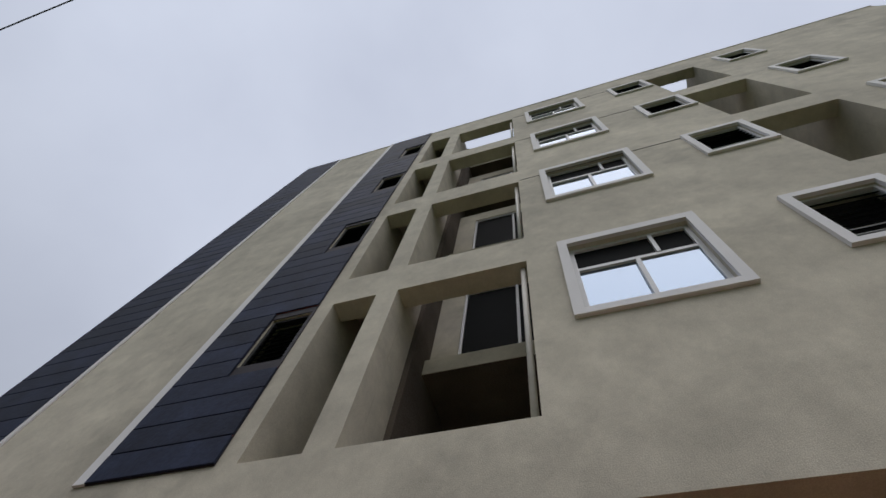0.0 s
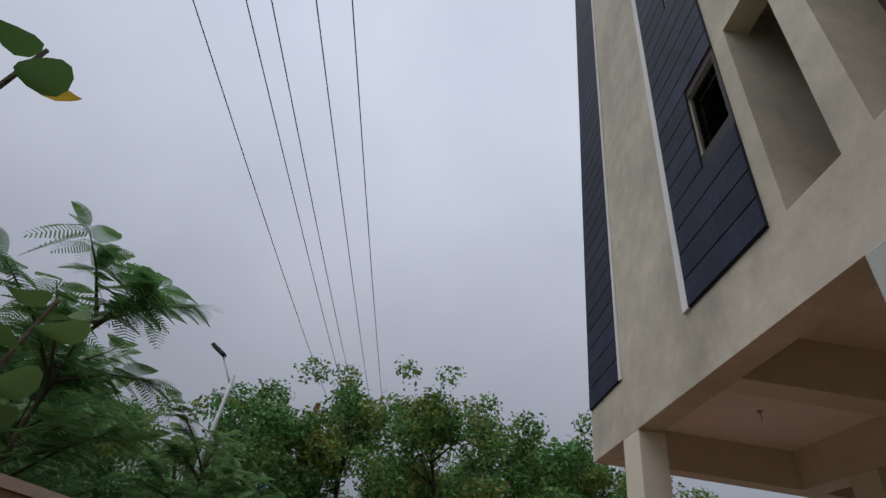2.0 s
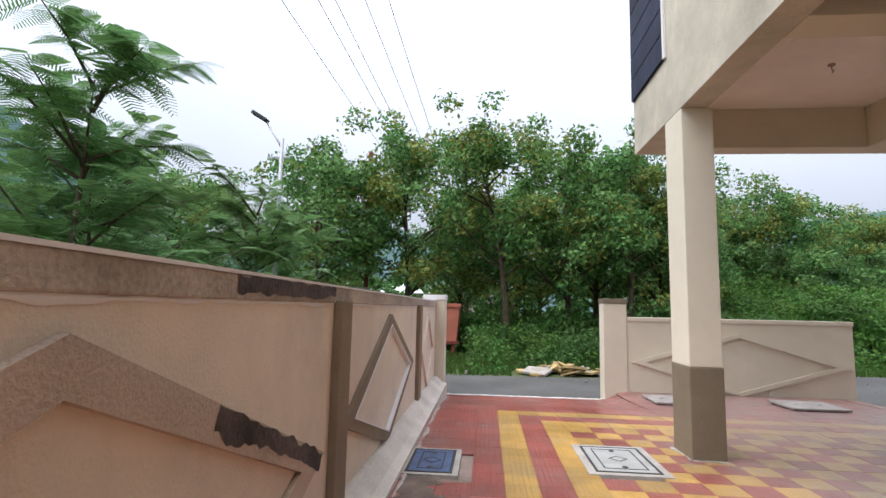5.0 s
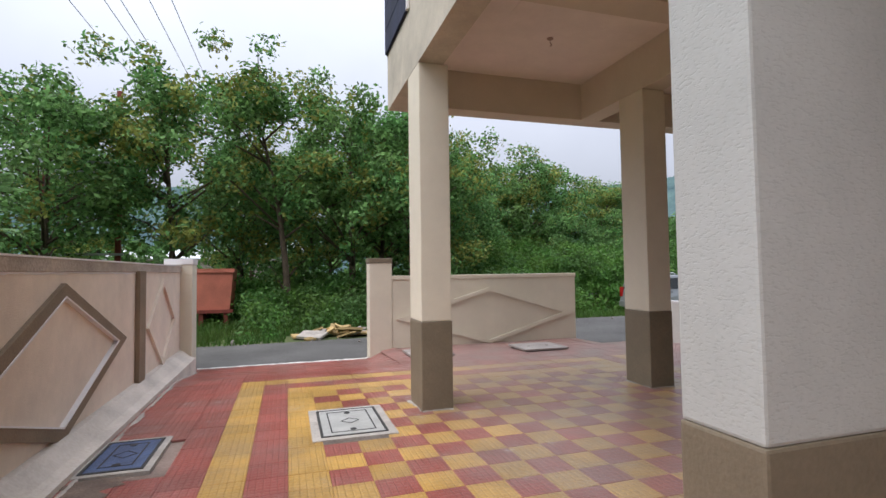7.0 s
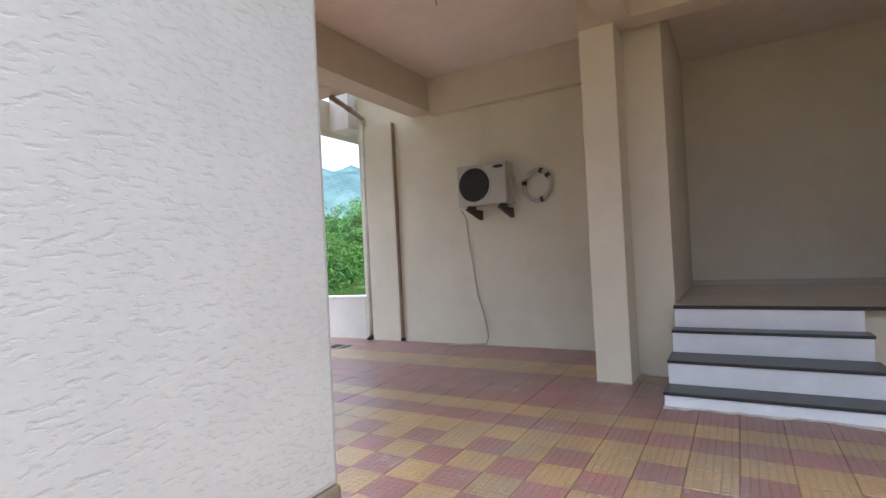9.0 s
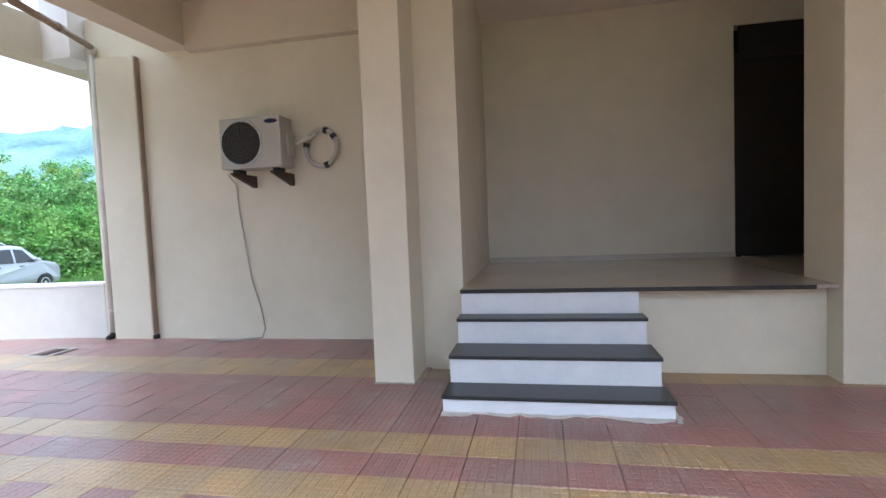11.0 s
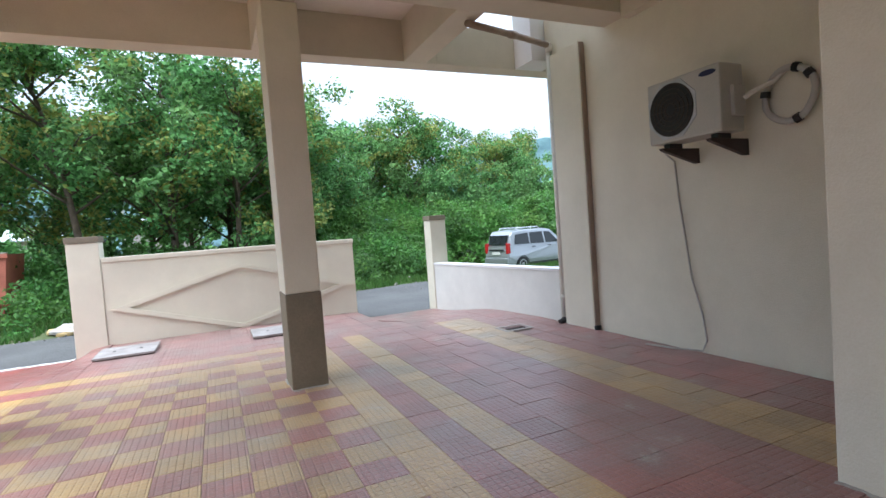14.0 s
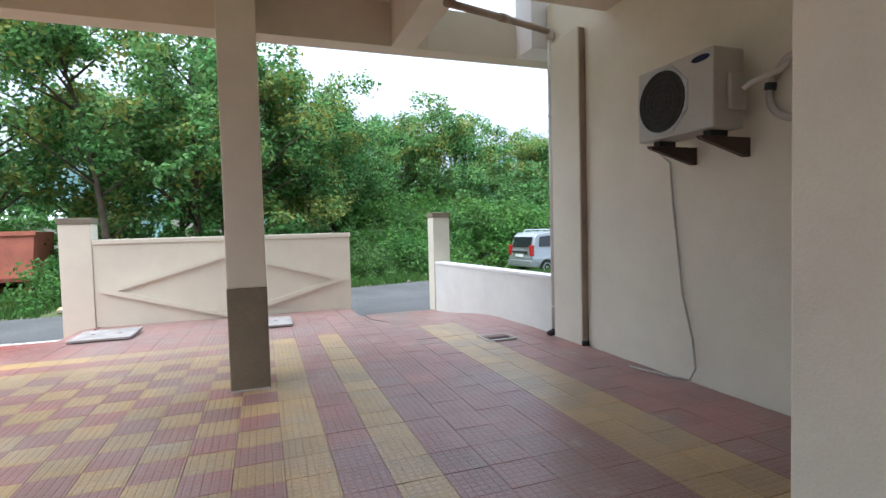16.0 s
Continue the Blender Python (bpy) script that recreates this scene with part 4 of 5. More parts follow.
def feather_tree(height, width, seed):
    """A tree with fern-like leaves: each frond a rib with two rows of leaflets."""
    rng = np.random.default_rng(seed)
    ob = empty("feathery_tree", 0, 0, 0, "slender tree with fern-like feathery green leaves behind the wall", "tree", "feathery trees")
    bm = bmesh.new()
    tips = []
    tube(bm, [(0, 0, -0.3), (0.1, 0.05, height * 0.4), (0.05, 0.2, height * 0.9)], [0.09, 0.06, 0.015], 7)
    for i in range(26):
        t0 = rng.uniform(0.25, 0.98)
        base = np.array([0.1 * t0, 0.2 * t0, height * 0.9 * t0])
        a = i * 2.4 + rng.uniform(-0.5, 0.5)
        reach = width * 0.5 * rng.uniform(0.5, 1.0) * (1.25 - 0.7 * t0)
        tip = base + np.array([math.cos(a) * reach, math.sin(a) * reach, reach * rng.uniform(0.3, 0.9)])
        tube(bm, [base, (base + tip) / 2 + np.array([0, 0, 0.1]), tip], [0.03, 0.018, 0.006], 5)
        for f in np.linspace(0.3, 1.0, 9):
            tips.append(base + (tip - base) * f + np.array([0, 0, 0.1 * math.sin(f * 3)]))
    part("trunk", bm, M_BARK, ob, "thin grey-brown stem with limbs", smooth=True)
    verts, faces = [], []
    for p in tips:
        for _ in range(3):
            d = rng.normal(size=3)
            d[2] = d[2] * 0.4 + 0.15
            d /= np.linalg.norm(d)
            ln = rng.uniform(0.38, 0.66)
            side = np.cross(d, [0, 0, 1.0])
            side /= np.linalg.norm(side) + 1e-9
            droop = np.array([0, 0, -1.0])
            for k in range(15):
                f = (k + 1) / 15
                c = p + d * ln * f + droop * ln * 0.35 * f * f
                w = 0.135 * math.sin(0.5 + 2.3 * f) * (ln / 0.45)
                for sgn in (-1, 1):
                    o = c + side * sgn * w + d * 0.04 - np.array([0, 0, 0.02])
                    i0 = len(verts)
                    verts += [c - d * 0.010, o - d * 0.009, o + d * 0.009, c + d * 0.011]
                    faces.append((i0, i0 + 1, i0 + 2, i0 + 3))
    me = bpy.data.meshes.new("crown")
    me.from_pydata([tuple(v) for v in verts], [], faces)
    me.materials.append(M_LEAF_FEATHER)
    crown = new("crown", me)
    crown.parent = ob
    crown["label"] = "open crown of feathery fronds"
    return ob


TREES = [broad_tree(8.9, 5.2, 11, True), broad_tree(8.4, 4.8, 12, False), broad_tree(9.4, 5.6, 13, True, 0.13), broad_tree(7.2, 5.2, 14, False)]
tree_spots = [(-6.4, 18.8, 1, 1.0), (-2.9, 19.6, 0, 1.02), (0.9, 17.4, 2, 0.9), (3.1, 18.4, 1, 1.02), (4.9, 17.0, 2, 0.80), (6.6, 19.5, 0, 0.84),
              (-1.0, 23.0, 1, 0.9), (2.0, 23.6, 0, 0.88), (4.8, 22.0, 1, 0.98), (8.0, 22.5, 1, 0.86), (-8.6, 27.5, 0, 0.95),
              (10.0, 27.0, 3, 0.95), (12.4, 28.5, 1, 1.0), (14.6, 27.5, 0, 0.98), (17.5, 30.0, 3, 1.1), (20.5, 29.0, 2, 0.8), (23.5, 28.0, 3, 0.8), (27.0, 27.0, 1, 0.72),
              (30.0, 24.5, 3, 0.75), (33.0, 22.0, 2, 0.7), (9.4, 33.0, 2, 1.0), (-1.0, 29.0, 2, 0.9), (3.2, 29.0, 1, 0.95), (6.4, 28.0, 0, 0.9), (-15.5, 25.0, 2, 0.9),
              (36.0, 26.0, 1, 0.9), (39.0, 19.0, 3, 0.95), (25.0, 33.0, 0, 1.0), (-13.5, 17.5, 3, 0.8), (-10.0, 15.6, 3, 0.78)]
TREE_FIRST = {}
for i, (x, y, kind, s) in enumerate(tree_spots):
    ob = TREES[kind]
    m = Matrix.Translation((x, y, -0.26)) @ Matrix.Rotation(i * 2.1, 4, 'Z') @ Matrix.Scale(s * 1.07, 4)
    if kind in TREE_FIRST:
        copy_thing(ob, m)
    else:
        TREE_FIRST[kind] = m
for kind, m in TREE_FIRST.items():
    TREES[kind].matrix_basis = m

FEATHER = feather_tree(5.6, 4.4, 31)
feather_spots = [(-4.55, 5.0, 0.84), (-5.8, 6.9, 0.76), (-2.9, 6.4, 0.58), (-7.4, 9.0, 0.84), (-9.6, 12.0, 0.9), (-6.9, 5.4, 0.6), (-4.2, 8.6, 0.6)]
for i, (x, y, s) in enumerate(feather_spots):
    m = Matrix.Translation((x, y, -0.26)) @ Matrix.Rotation(i * 1.7, 4, 'Z') @ Matrix.Scale(s, 4)
    if i:
        copy_thing(FEATHER, m)
    else:
        FEATHER_HOME = m
FEATHER.matrix_basis = FEATHER_HOME


def road_edge(x):
    return 12.2 + 2.2 * smooth_step((x - 1) / 9)


def thicket(name, count, area, height, size, material, seed, label, category, second=None, share=0.0):
    """Undergrowth: leaf clumps over a patch of ground, its height given by a function."""
    rng = np.random.default_rng(seed)
    clumps = []
    while len(clumps) < count:
        x, y = rng.uniform(area[0], area[1]), rng.uniform(area[2], area[3])
        h = height(x, y)
        if h <= 0.05:
            continue
        r = min(0.45, 0.12 + h * 0.35)
        clumps.append((np.array([x, y, ground_z(x, y) + h * rng.uniform(0.15, 1.0)]), r * rng.uniform(0.6, 1.2)))
    pts, way = clump_points(rng, clumps, 300, 0.06)
    pts[:, 2] = np.maximum(pts[:, 2], np.array([ground_z(p[0], p[1]) for p in pts]) - 0.01 + rng.uniform(0, 0.1, len(pts)))
    return tagged(new(name, leaf_mesh(name, pts, size, 2.2, material, 0.1, seed, second, share, way)), label, category, kind="stuff")


thicket("weeds", 1700, (-14, 9, 12.3, 19), lambda x, y: smooth_step((y - road_edge(x) - (1.3 if 0.6 < x < 3.6 else 4.2 if -2.7 < x < -0.2 else 0.2)) / 2.0) * (0.95 + 0.7 * noise.noise((x * 0.6, y * 0.6, 1))), 0.13, M_SHRUB_DARK, 41,
        "tangled green weeds along the road", "weeds", M_SHRUB, 0.4)
thicket("undergrowth", 1500, (-14, 12, 16.5, 24), lambda x, y: 0.0 if (-2.8 < x < -0.3 and y < 18.7) else 1.35 + 0.9 * noise.noise((x * 0.4, y * 0.4, 5)), 0.17, M_SHRUB, 42,
        "bright green undergrowth below the trees", "undergrowth", M_SHRUB_DARK, 0.3)
thicket("shrub_mound", 1900, (8, 32, 18.5, 26), lambda x, y: smooth_step((y - 18.3 - 0.06 * (x - 16) ** 2 * 0.2) / 2.5) * (2.8 + 0.9 * noise.noise((x * 0.3, y * 0.3, 9))), 0.2, M_SHRUB, 43,
        "dense bright green mound of climbing shrubs", "shrubs", M_SHRUB_DARK, 0.25)
thicket("wall_thicket", 1000, (-9, -2.3, 1.6, 14), lambda x, y: (1.5 + (-0.75 if x < -0.8 * y - 0.4 else 0.0) + 0.6 * noise.noise((x * 0.7, y * 0.7, 2))) * smooth_step((-1.2 - x) / 1.4 + 0.35), 0.12, M_SHRUB_DARK, 44,
        "dark green bushes behind the boundary wall", "bushes", M_SHRUB, 0.3)
thicket("back_thicket", 600, (-26, -8, 8, 24), lambda x, y: 2.0 + 0.9 * noise.noise((x * 0.4, y * 0.4, 2)), 0.2, M_SHRUB_DARK, 45,
        "dark green bushes further behind the wall", "bushes", M_SHRUB, 0.3)

thicket("bush_row", 900, (14, 40, 23.5, 27.5), lambda x, y: 4.3 + 1.2 * noise.noise((x * 0.35, y * 0.35, 8)), 0.22, M_SHRUB_DARK, 47,
        "tall dark green bushes behind the shrub mound", "bushes", M_LEAF, 0.4)
thicket("far_woods", 1100, (-30, 50, 31, 42), lambda x, y: 3.6 + 1.8 * smooth_step((x - 12) / 8) + 1.4 * noise.noise((x * 0.2, y * 0.2, 4)), 0.4, M_LEAF, 46, "distant dark green woodland", "woods", M_SHRUB_DARK, 0.4)


def grass_patch(name, count, area, keep, seed, h0, label):
    rng = np.random.default_rng(seed)
    x = rng.uniform(area[0], area[1], count)
    y = rng.uniform(area[2], area[3], count)
    ok = np.array([keep(a, b) for a, b in zip(x, y)])
    x, y = x[ok], y[ok]
    n = len(x)
    h = h0 * rng.uniform(0.4, 1.2, n)
    a = rng.uniform(0, 6.28, n)
    w = 0.012 + 0.012 * rng.random(n)
    ox, oy = np.cos(a) * w, np.sin(a) * w
    lx, ly = rng.normal(size=n) * h * 0.4, rng.normal(size=n) * h * 0.4
    z = np.array([ground_z(p, q) for p, q in zip(x, y)]) - 0.01
    v = np.stack([np.stack([x - ox, y - oy, z], 1), np.stack([x + ox, y + oy, z], 1), np.stack([x + lx, y + ly, z + h], 1)], 1).reshape(-1, 3)
    me = bpy.data.meshes.new(name)
    me.from_pydata(v.tolist(), [], np.arange(n * 3).reshape(-1, 3).tolist())
    me.materials.append(M_GRASS)
    return tagged(new(name, me), label, "grass", kind="stuff")


grass_patch("grass", 60000, (-12, 24, 12, 21), lambda x, y: y > road_edge(x) + 0.12 * math.sin(x * 5) and not (0.8 < x < 3.4 and y < 13.6), 51, 0.24, "rough green verge grass along the road")


def oval_plant():
    """A broad-leaved weed with thick oval leaves, two of them turned yellow."""
    rng = np.random.default_rng(7)
    ob = empty("milkweed_shrub", -1.45, 0.5, -0.26, "tall shrub with thick oval leaves, some yellow, behind the wall", "shrub")
    stems = [((-1.52, 0.03), (-1.40, 0.20), 2.50), ((-1.50, 0.45), (-1.36, 0.70), 2.02), ((-1.46, 0.40), (-1.30, 0.60), 1.80)]
    bm = bmesh.new()
    n_leaf = 0
    for (x0, y0), (x1, y1), h in stems:
        pts = [(x0 + (x1 - x0) * t, y0 + (y1 - y0) * t, -0.26 + (h + 0.26) * t) for t in np.linspace(0, 1, 6)]
        tube(bm, pts, [0.022, 0.02, 0.018, 0.014, 0.01, 0.006], 7)
        for k in range(15):
            t = 0.62 + 0.38 * k / 14
            p = Vector((x0 + (x1 - x0) * t, y0 + (y1 - y0) * t, -0.26 + (h + 0.26) * t))
            a = k * 1.57 + rng.uniform(-0.4, 0.4)
            d = Vector((math.cos(a), math.sin(a), rng.uniform(-0.2, 0.7))).normalized()
            side = d.cross(Vector((0, 0, 1))).normalized()
            up = side.cross(d)
            ln, wd = 0.135 * rng.uniform(0.8, 1.15), 0.052 * rng.uniform(0.9, 1.2)
            lb = bmesh.new()
            rim = []
            for i in range(12):
                th = 2 * math.pi * i / 12
                q = p + d * (0.02 + ln * 0.5 * (1 - math.cos(th))) + side * wd * math.sin(th) + up * (0.016 * math.cos(th * 2))
                rim.append(lb.verts.new(q))
            mid = lb.verts.new(p + d * (0.02 + ln * 0.5) - up * 0.012)
            for i in range(12):
                lb.faces.new((rim[i], rim[(i + 1) % 12], mid))
            yellow = (n_leaf % 9) == 4
            part("leaf", lb, M_OVAL_YEL if yellow else M_OVAL, ob, "yellowed leaf" if yellow else "", smooth=True)
            n_leaf += 1
    part("stem", bm, M_BARK, ob, smooth=True)


oval_plant()


# ---- poles, wires, far things ----
def street_lamp(x, y, h):
    ob = empty("street_lamp", x, y, -0.26, "galvanised street lamp with one short slanting arm", "street lamp")
    part("pole", tube(bmesh.new(), [(x, y, -0.3), (x, y, h * 0.5), (x, y, h - 0.62)], [0.1, 0.08, 0.06], 12), M_GALV, ob, smooth=True)
    part("arm", tube(bmesh.new(), [(x, y, h - 1.0), (x - 0.16, y, h - 0.72), (x - 0.62, y, h - 0.02)], 0.032, 8), M_GALV, ob, smooth=True)
    bm = box(bmesh.new(), -0.34, 0.30, -0.15, 0.15, -0.07, 0.07, bevel=0.04)
    bmesh.ops.transform(bm, matrix=Matrix.Translation((x - 0.84, y, h + 0.16)) @ Matrix.Rotation(radians(32), 4, 'Y'), verts=bm.verts[:])
    part("lamp_head", bm, M_BLACK, ob, "dark lamp head")
    part("cross_bar", boxed(x - 0.5, x + 0.3, y - 0.03, y + 0.03, h - 1.35, h - 1.29), M_GALV, ob)


street_lamp(-7.0, 16.3, 7.75)


def pole_frame(x0, x1, y, h):
    ob = empty("pole_structure", (x0 + x1) / 2, y, -0.26, "two red-painted steel posts joined by pale cross arms", "utility structure")
    for x in (x0, x1):
        part("post", boxed(x - 0.09, x + 0.09, y - 0.07, y + 0.07, -0.3, h, bevel=0.01), M_RUST, ob, "red oxide steel post")
    for z in (2.1, 3.4, 3.75, 5.0, 5.35, 6.6):
        arm = part("cross_arm", boxed(x0 - 0.2, x1 + 0.2, y - 0.14, y - 0.075, z - 0.04, z + 0.04), M_GALV, ob, "galvanised cross arm")
        for k in range(3):
            x = x0 + (x1 - x0) * (0.25 + 0.25 * k)
            part("insulator", disc(disc(bmesh.new(), (x, y - 0.11, z + 0.07), 0.05, 0.05, "z", 10), (x, y - 0.11, z + 0.13), 0.035, 0.05, "z", 10), M_BLACK, arm, "dark insulator")


pole_frame(-7.1, -4.9, 20.7, 8.0)
for x in (-6.45, -5.27, -4.72, -3.77, -3.02):
    ob = empty("power_line", x, 20, 11, "thin overhead power line", "power line", "overhead power lines")
    pts = [(x, y, 11.0 + 0.0009 * (y - 15) ** 2) for y in range(-30, 66, 5)]
    part("wire", tube(bmesh.new(), pts, 0.014, 5), M_WIRE, ob)
for y in (-30, 65):
    ob = empty("power_pole", -4.7, y, -0.26, "concrete power pole with a steel cross arm", "power pole", "power poles")
    top = 11.0 + 0.0009 * (y - 15) ** 2
    part("pole", tube(bmesh.new(), [(-4.7, y + 0.15, -0.3), (-4.7, y + 0.15, top + 0.3)], [0.2, 0.12], 10), M_CEMENT, ob)
    part("cross_arm", boxed(-6.8, -2.7, y - 0.05, y + 0.05, top - 0.12, top - 0.012), M_GALV, ob)


def far_shed(x, y, w, d, h):
    ob = empty("far_shed", x, y, -0.26, "low far-off shed with a pale sheet roof", "shed", "far sheds")
    part("wall", wall_cells(boxed(x, x + w, y + 0.2, y + d, -0.3, h), "y", y, y + 0.19, x, x + w, -0.3, h, [(x + w * 0.2, x + w * 0.35, 0.9, 1.9), (x + w * 0.6, x + w * 0.75, 0.9, 1.9)]), M_SHEDWALL, ob)
    part("roof", prism(bmesh.new(), [(y - 0.4, h), (y + d / 2, h + 0.9), (y + d + 0.4, h), (y + d + 0.4, h + 0.08), (y + d / 2, h + 1.0), (y - 0.4, h + 0.08)], "x", x - 0.4, x + w + 0.4), M_SHED, ob, "pale metal sheet roof")


far_shed(-14, 46, 9, 6, 2.6)
far_shed(-3, 52, 6, 5, 3.4)
far_shed(38, 44, 10, 6, 3.0)


def skip_bin():
    x0, x1, y0, y1 = -1.86, -0.74, 17.0, 18.4
    ob = empty("skip_container", (x0 + x1) / 2, 17.7, -0.26, "faded orange steel skip among the bushes", "container")
    part("body", prism(bmesh.new(), [(x0 + 0.1, 0.25), (x1 - 0.1, 0.25), (x1, 1.5), (x0, 1.5)], "y", y0, y1), M_ORANGE, ob)
    part("rim", wall_cells(bmesh.new(), "y", y0 - 0.05, y0 - 0.002, x0 - 0.04, x1 + 0.04, 1.40, 1.52, []), M_ORANGE, ob)
    part("lower_rail", boxed(x0, x1, y0 - 0.06, y0 + 0.1, 0.16, 0.26), M_RUST, ob)
    for x in (x0 + 0.15, x1 - 0.27):
        part("leg", boxed(x, x + 0.12, y0, y1, -0.28, 0.16), M_RUST, ob)


skip_bin()


def slab_pile():
    rng = random.Random(5)
    for i in range(26):
        x, y = 2.0 + rng.gauss(0.1, 0.55), 13.05 + rng.gauss(0, 0.2)
        h = max(0, 0.22 - 0.2 * abs(x - 2.1)) * rng.random()
        ob = empty("stone_slab", x, y, -0.26 + h, "broken yellowish stone slab dumped on the verge", "rubble", "dumped slabs")
        w, d, t = rng.uniform(0.15, 0.34), rng.uniform(0.12, 0.24), rng.uniform(0.03, 0.06)
        bm = prism(bmesh.new(), [(-w, -d), (w * 0.8, -d * 1.1), (w, d * 0.7), (w * 0.2, d), (-w * 0.9, d * 0.8)], "z", -t / 2, t / 2)
        bmesh.ops.transform(bm, matrix=Matrix.Translation((x, y, -0.22 + h)) @ Euler((rng.gauss(0, 0.25), rng.gauss(0, 0.25), rng.uniform(0, 6.2))).to_matrix().to_4x4(), verts=bm.verts[:])
        part("slab", bm, M_SLAB if i % 5 else M_RUBBLE, ob)


slab_pile()


def road_rubble():
    rng = random.Random(9)
    bm = bmesh.new()
    for i in range(240):
        x = rng.uniform(-3, 18)
        e = road_edge(x)
        y = e + rng.gauss(-0.05, 0.4) if rng.random() < 0.8 else rng.uniform(9.6, e)
        if 6 < x < 16 and rng.random() < 0.5:
            y = 17.0 + rng.gauss(0, 0.5)
        r = rng.uniform(0.012, 0.03) if rng.random() < 0.85 else rng.uniform(0.04, 0.09)
        m = Matrix.Translation((x, y, ground_z(x, y) + 0.03 + r * 0.3)) @ Euler((rng.random() * 6, rng.random() * 6, rng.random() * 6)).to_matrix().to_4x4() @ Matrix.Diagonal((r, r * 0.8, r * 0.5, 1))
        bmesh.ops.create_icosphere(bm, subdivisions=1, radius=1, matrix=m)
    tagged(new("rubble", mesh_of("rubble", bm, M_RUBBLE)), "loose grey stones and rubble along the road edge", "rubble", kind="stuff")


road_rubble()


# ---- parked car ----
def parked_car(x, y, heading):
    car = empty("parked_car", 0, 0, 0, "silver hatchback with roof rails parked on the verge", "car")
    L, W = 3.6, 1.5
    side = [(-1.78, 0.30), (-1.80, 0.62), (-1.72, 0.98), (-1.60, 1.42), (-1.48, 1.56), (-0.9, 1.615), (0.1, 1.60), (0.48, 1.53), (1.05, 1.05), (1.62, 0.93), (1.78, 0.78), (1.80, 0.40), (1.70, 0.25), (1.42, 0.25), (1.38, 0.42), (1.22, 0.56), (1.02, 0.56), (0.86, 0.42), (0.82, 0.25), (-0.80, 0.25), (-0.84, 0.42), (-1.0, 0.56), (-1.2, 0.56), (-1.36, 0.42), (-1.40, 0.27)]
    bm = bmesh.new()
    def half(z):
        return W / 2 - max(0, (z - 0.85)) * 0.16 - max(0, 0.45 - z) * 0.1
    ls = [bm.verts.new((p[0], -half(p[1]), p[1])) for p in side]
    rs = [bm.verts.new((p[0], half(p[1]), p[1])) for p in side]
    bm.faces.new(ls)
    bm.faces.new(rs[::-1])
    n = len(side)
    for i in range(n):
        bm.faces.new((ls[i], rs[i], rs[(i + 1) % n], ls[(i + 1) % n]))
    bmesh.ops.recalc_face_normals(bm, faces=bm.faces[:])
    sharp = [e for e in bm.edges if len(e.link_faces) == 2 and e.calc_face_angle() > 0.9]
    bmesh.ops.bevel(bm, geom=sharp, offset=0.045, segments=3, affect='EDGES')
    part("body", bm, M_CAR, car, smooth=False)
    for s in (-1, 1):
        for pts in ([(-1.42, 1.06), (-1.36, 1.42), (-0.72, 1.47), (-0.70, 1.04)], [(-0.62, 1.04), (-0.64, 1.47), (0.02, 1.47), (0.05, 1.02)], [(0.14, 1.02), (0.10, 1.47), (0.42, 1.43), (0.82, 1.02)]):
            wb = bmesh.new()
            a = [wb.verts.new((px, s * (half(pz) + 0.006), pz)) for px, pz in pts]
            b = [wb.verts.new((px, s * (half(pz) - 0.03), pz)) for px, pz in pts]
            wb.faces.new(a)
            wb.faces.new(b[::-1])
            for i in range(4):
                wb.faces.new((a[i], b[i], b[(i + 1) % 4], a[(i + 1) % 4]))
            bmesh.ops.recalc_face_normals(wb, faces=wb.faces[:])
            part("side_window", wb, M_CARGLASS, car)
        for hx in (-0.60, 0.22):
            part("door_handle", boxed(hx, hx + 0.16, s * 0.755 - 0.012, s * 0.755 + 0.012, 0.90, 0.93, bevel=0.006), M_BLACK, car)
        part("roof_rail", tube(bmesh.new(), [(-1.2, s * 0.52, 1.60), (-1.15, s * 0.52, 1.67), (-0.1, s * 0.52, 1.67), (0.0, s * 0.52, 1.61)], 0.022, 8), M_GALV, car, "grey roof rail")
        part("tail_light", boxed(-1.80, -1.66, s * 0.66 - 0.07, s * 0.66 + 0.07, 0.72, 1.12, bevel=0.03), M_TAIL, car, "red tail light")
        part("sill_strip", boxed(-0.78, 0.80, s * 0.735 - 0.02, s * 0.735 + 0.02, 0.24, 0.32), M_BLACK, car)
        part("mirror", boxed(0.72, 0.86, s * 0.84 - 0.07, s * 0.84 + 0.07, 1.02, 1.14, bevel=0.03), M_CAR, car)
        for wx in (-1.1, 1.12):
            wh = part("wheel", disc(bmesh.new(), (wx, s * 0.66, 0.285), 0.285, 0.17, "y", 28), M_TYRE, car, "black tyre")
            part("rim", disc(disc(bmesh.new(), (wx, s * 0.745, 0.285), 0.18, 0.02, "y", 20, inner=0.14), (wx, s * 0.745, 0.285), 0.06, 0.02, "y", 12), M_RIM, wh, "grey rim")
    part("rear_window", prism(bmesh.new(), [(-1.735, 1.05), (-1.625, 1.42), (-1.60, 1.42), (-1.70, 1.05)], "y", -0.56, 0.56), M_CARGLASS, car)
    part("rear_bumper", boxed(-1.86, -1.70, -0.72, 0.72, 0.32, 0.56, bevel=0.04), M_CAR, car)
    part("number_plate", boxed(-1.825, -1.79, -0.24, 0.24, 0.68, 0.79), M_PLATE, car, "white number plate")
    part("plate_garnish", boxed(-1.822, -1.77, -0.45, 0.45, 0.83, 0.89, bevel=0.01), M_BLACK, car)
    car.matrix_basis = Matrix.Translation((x, y, ground_z(x, y))) @ Matrix.Rotation(heading, 4, 'Z')


parked_car(15.95, 17.55, radians(7))


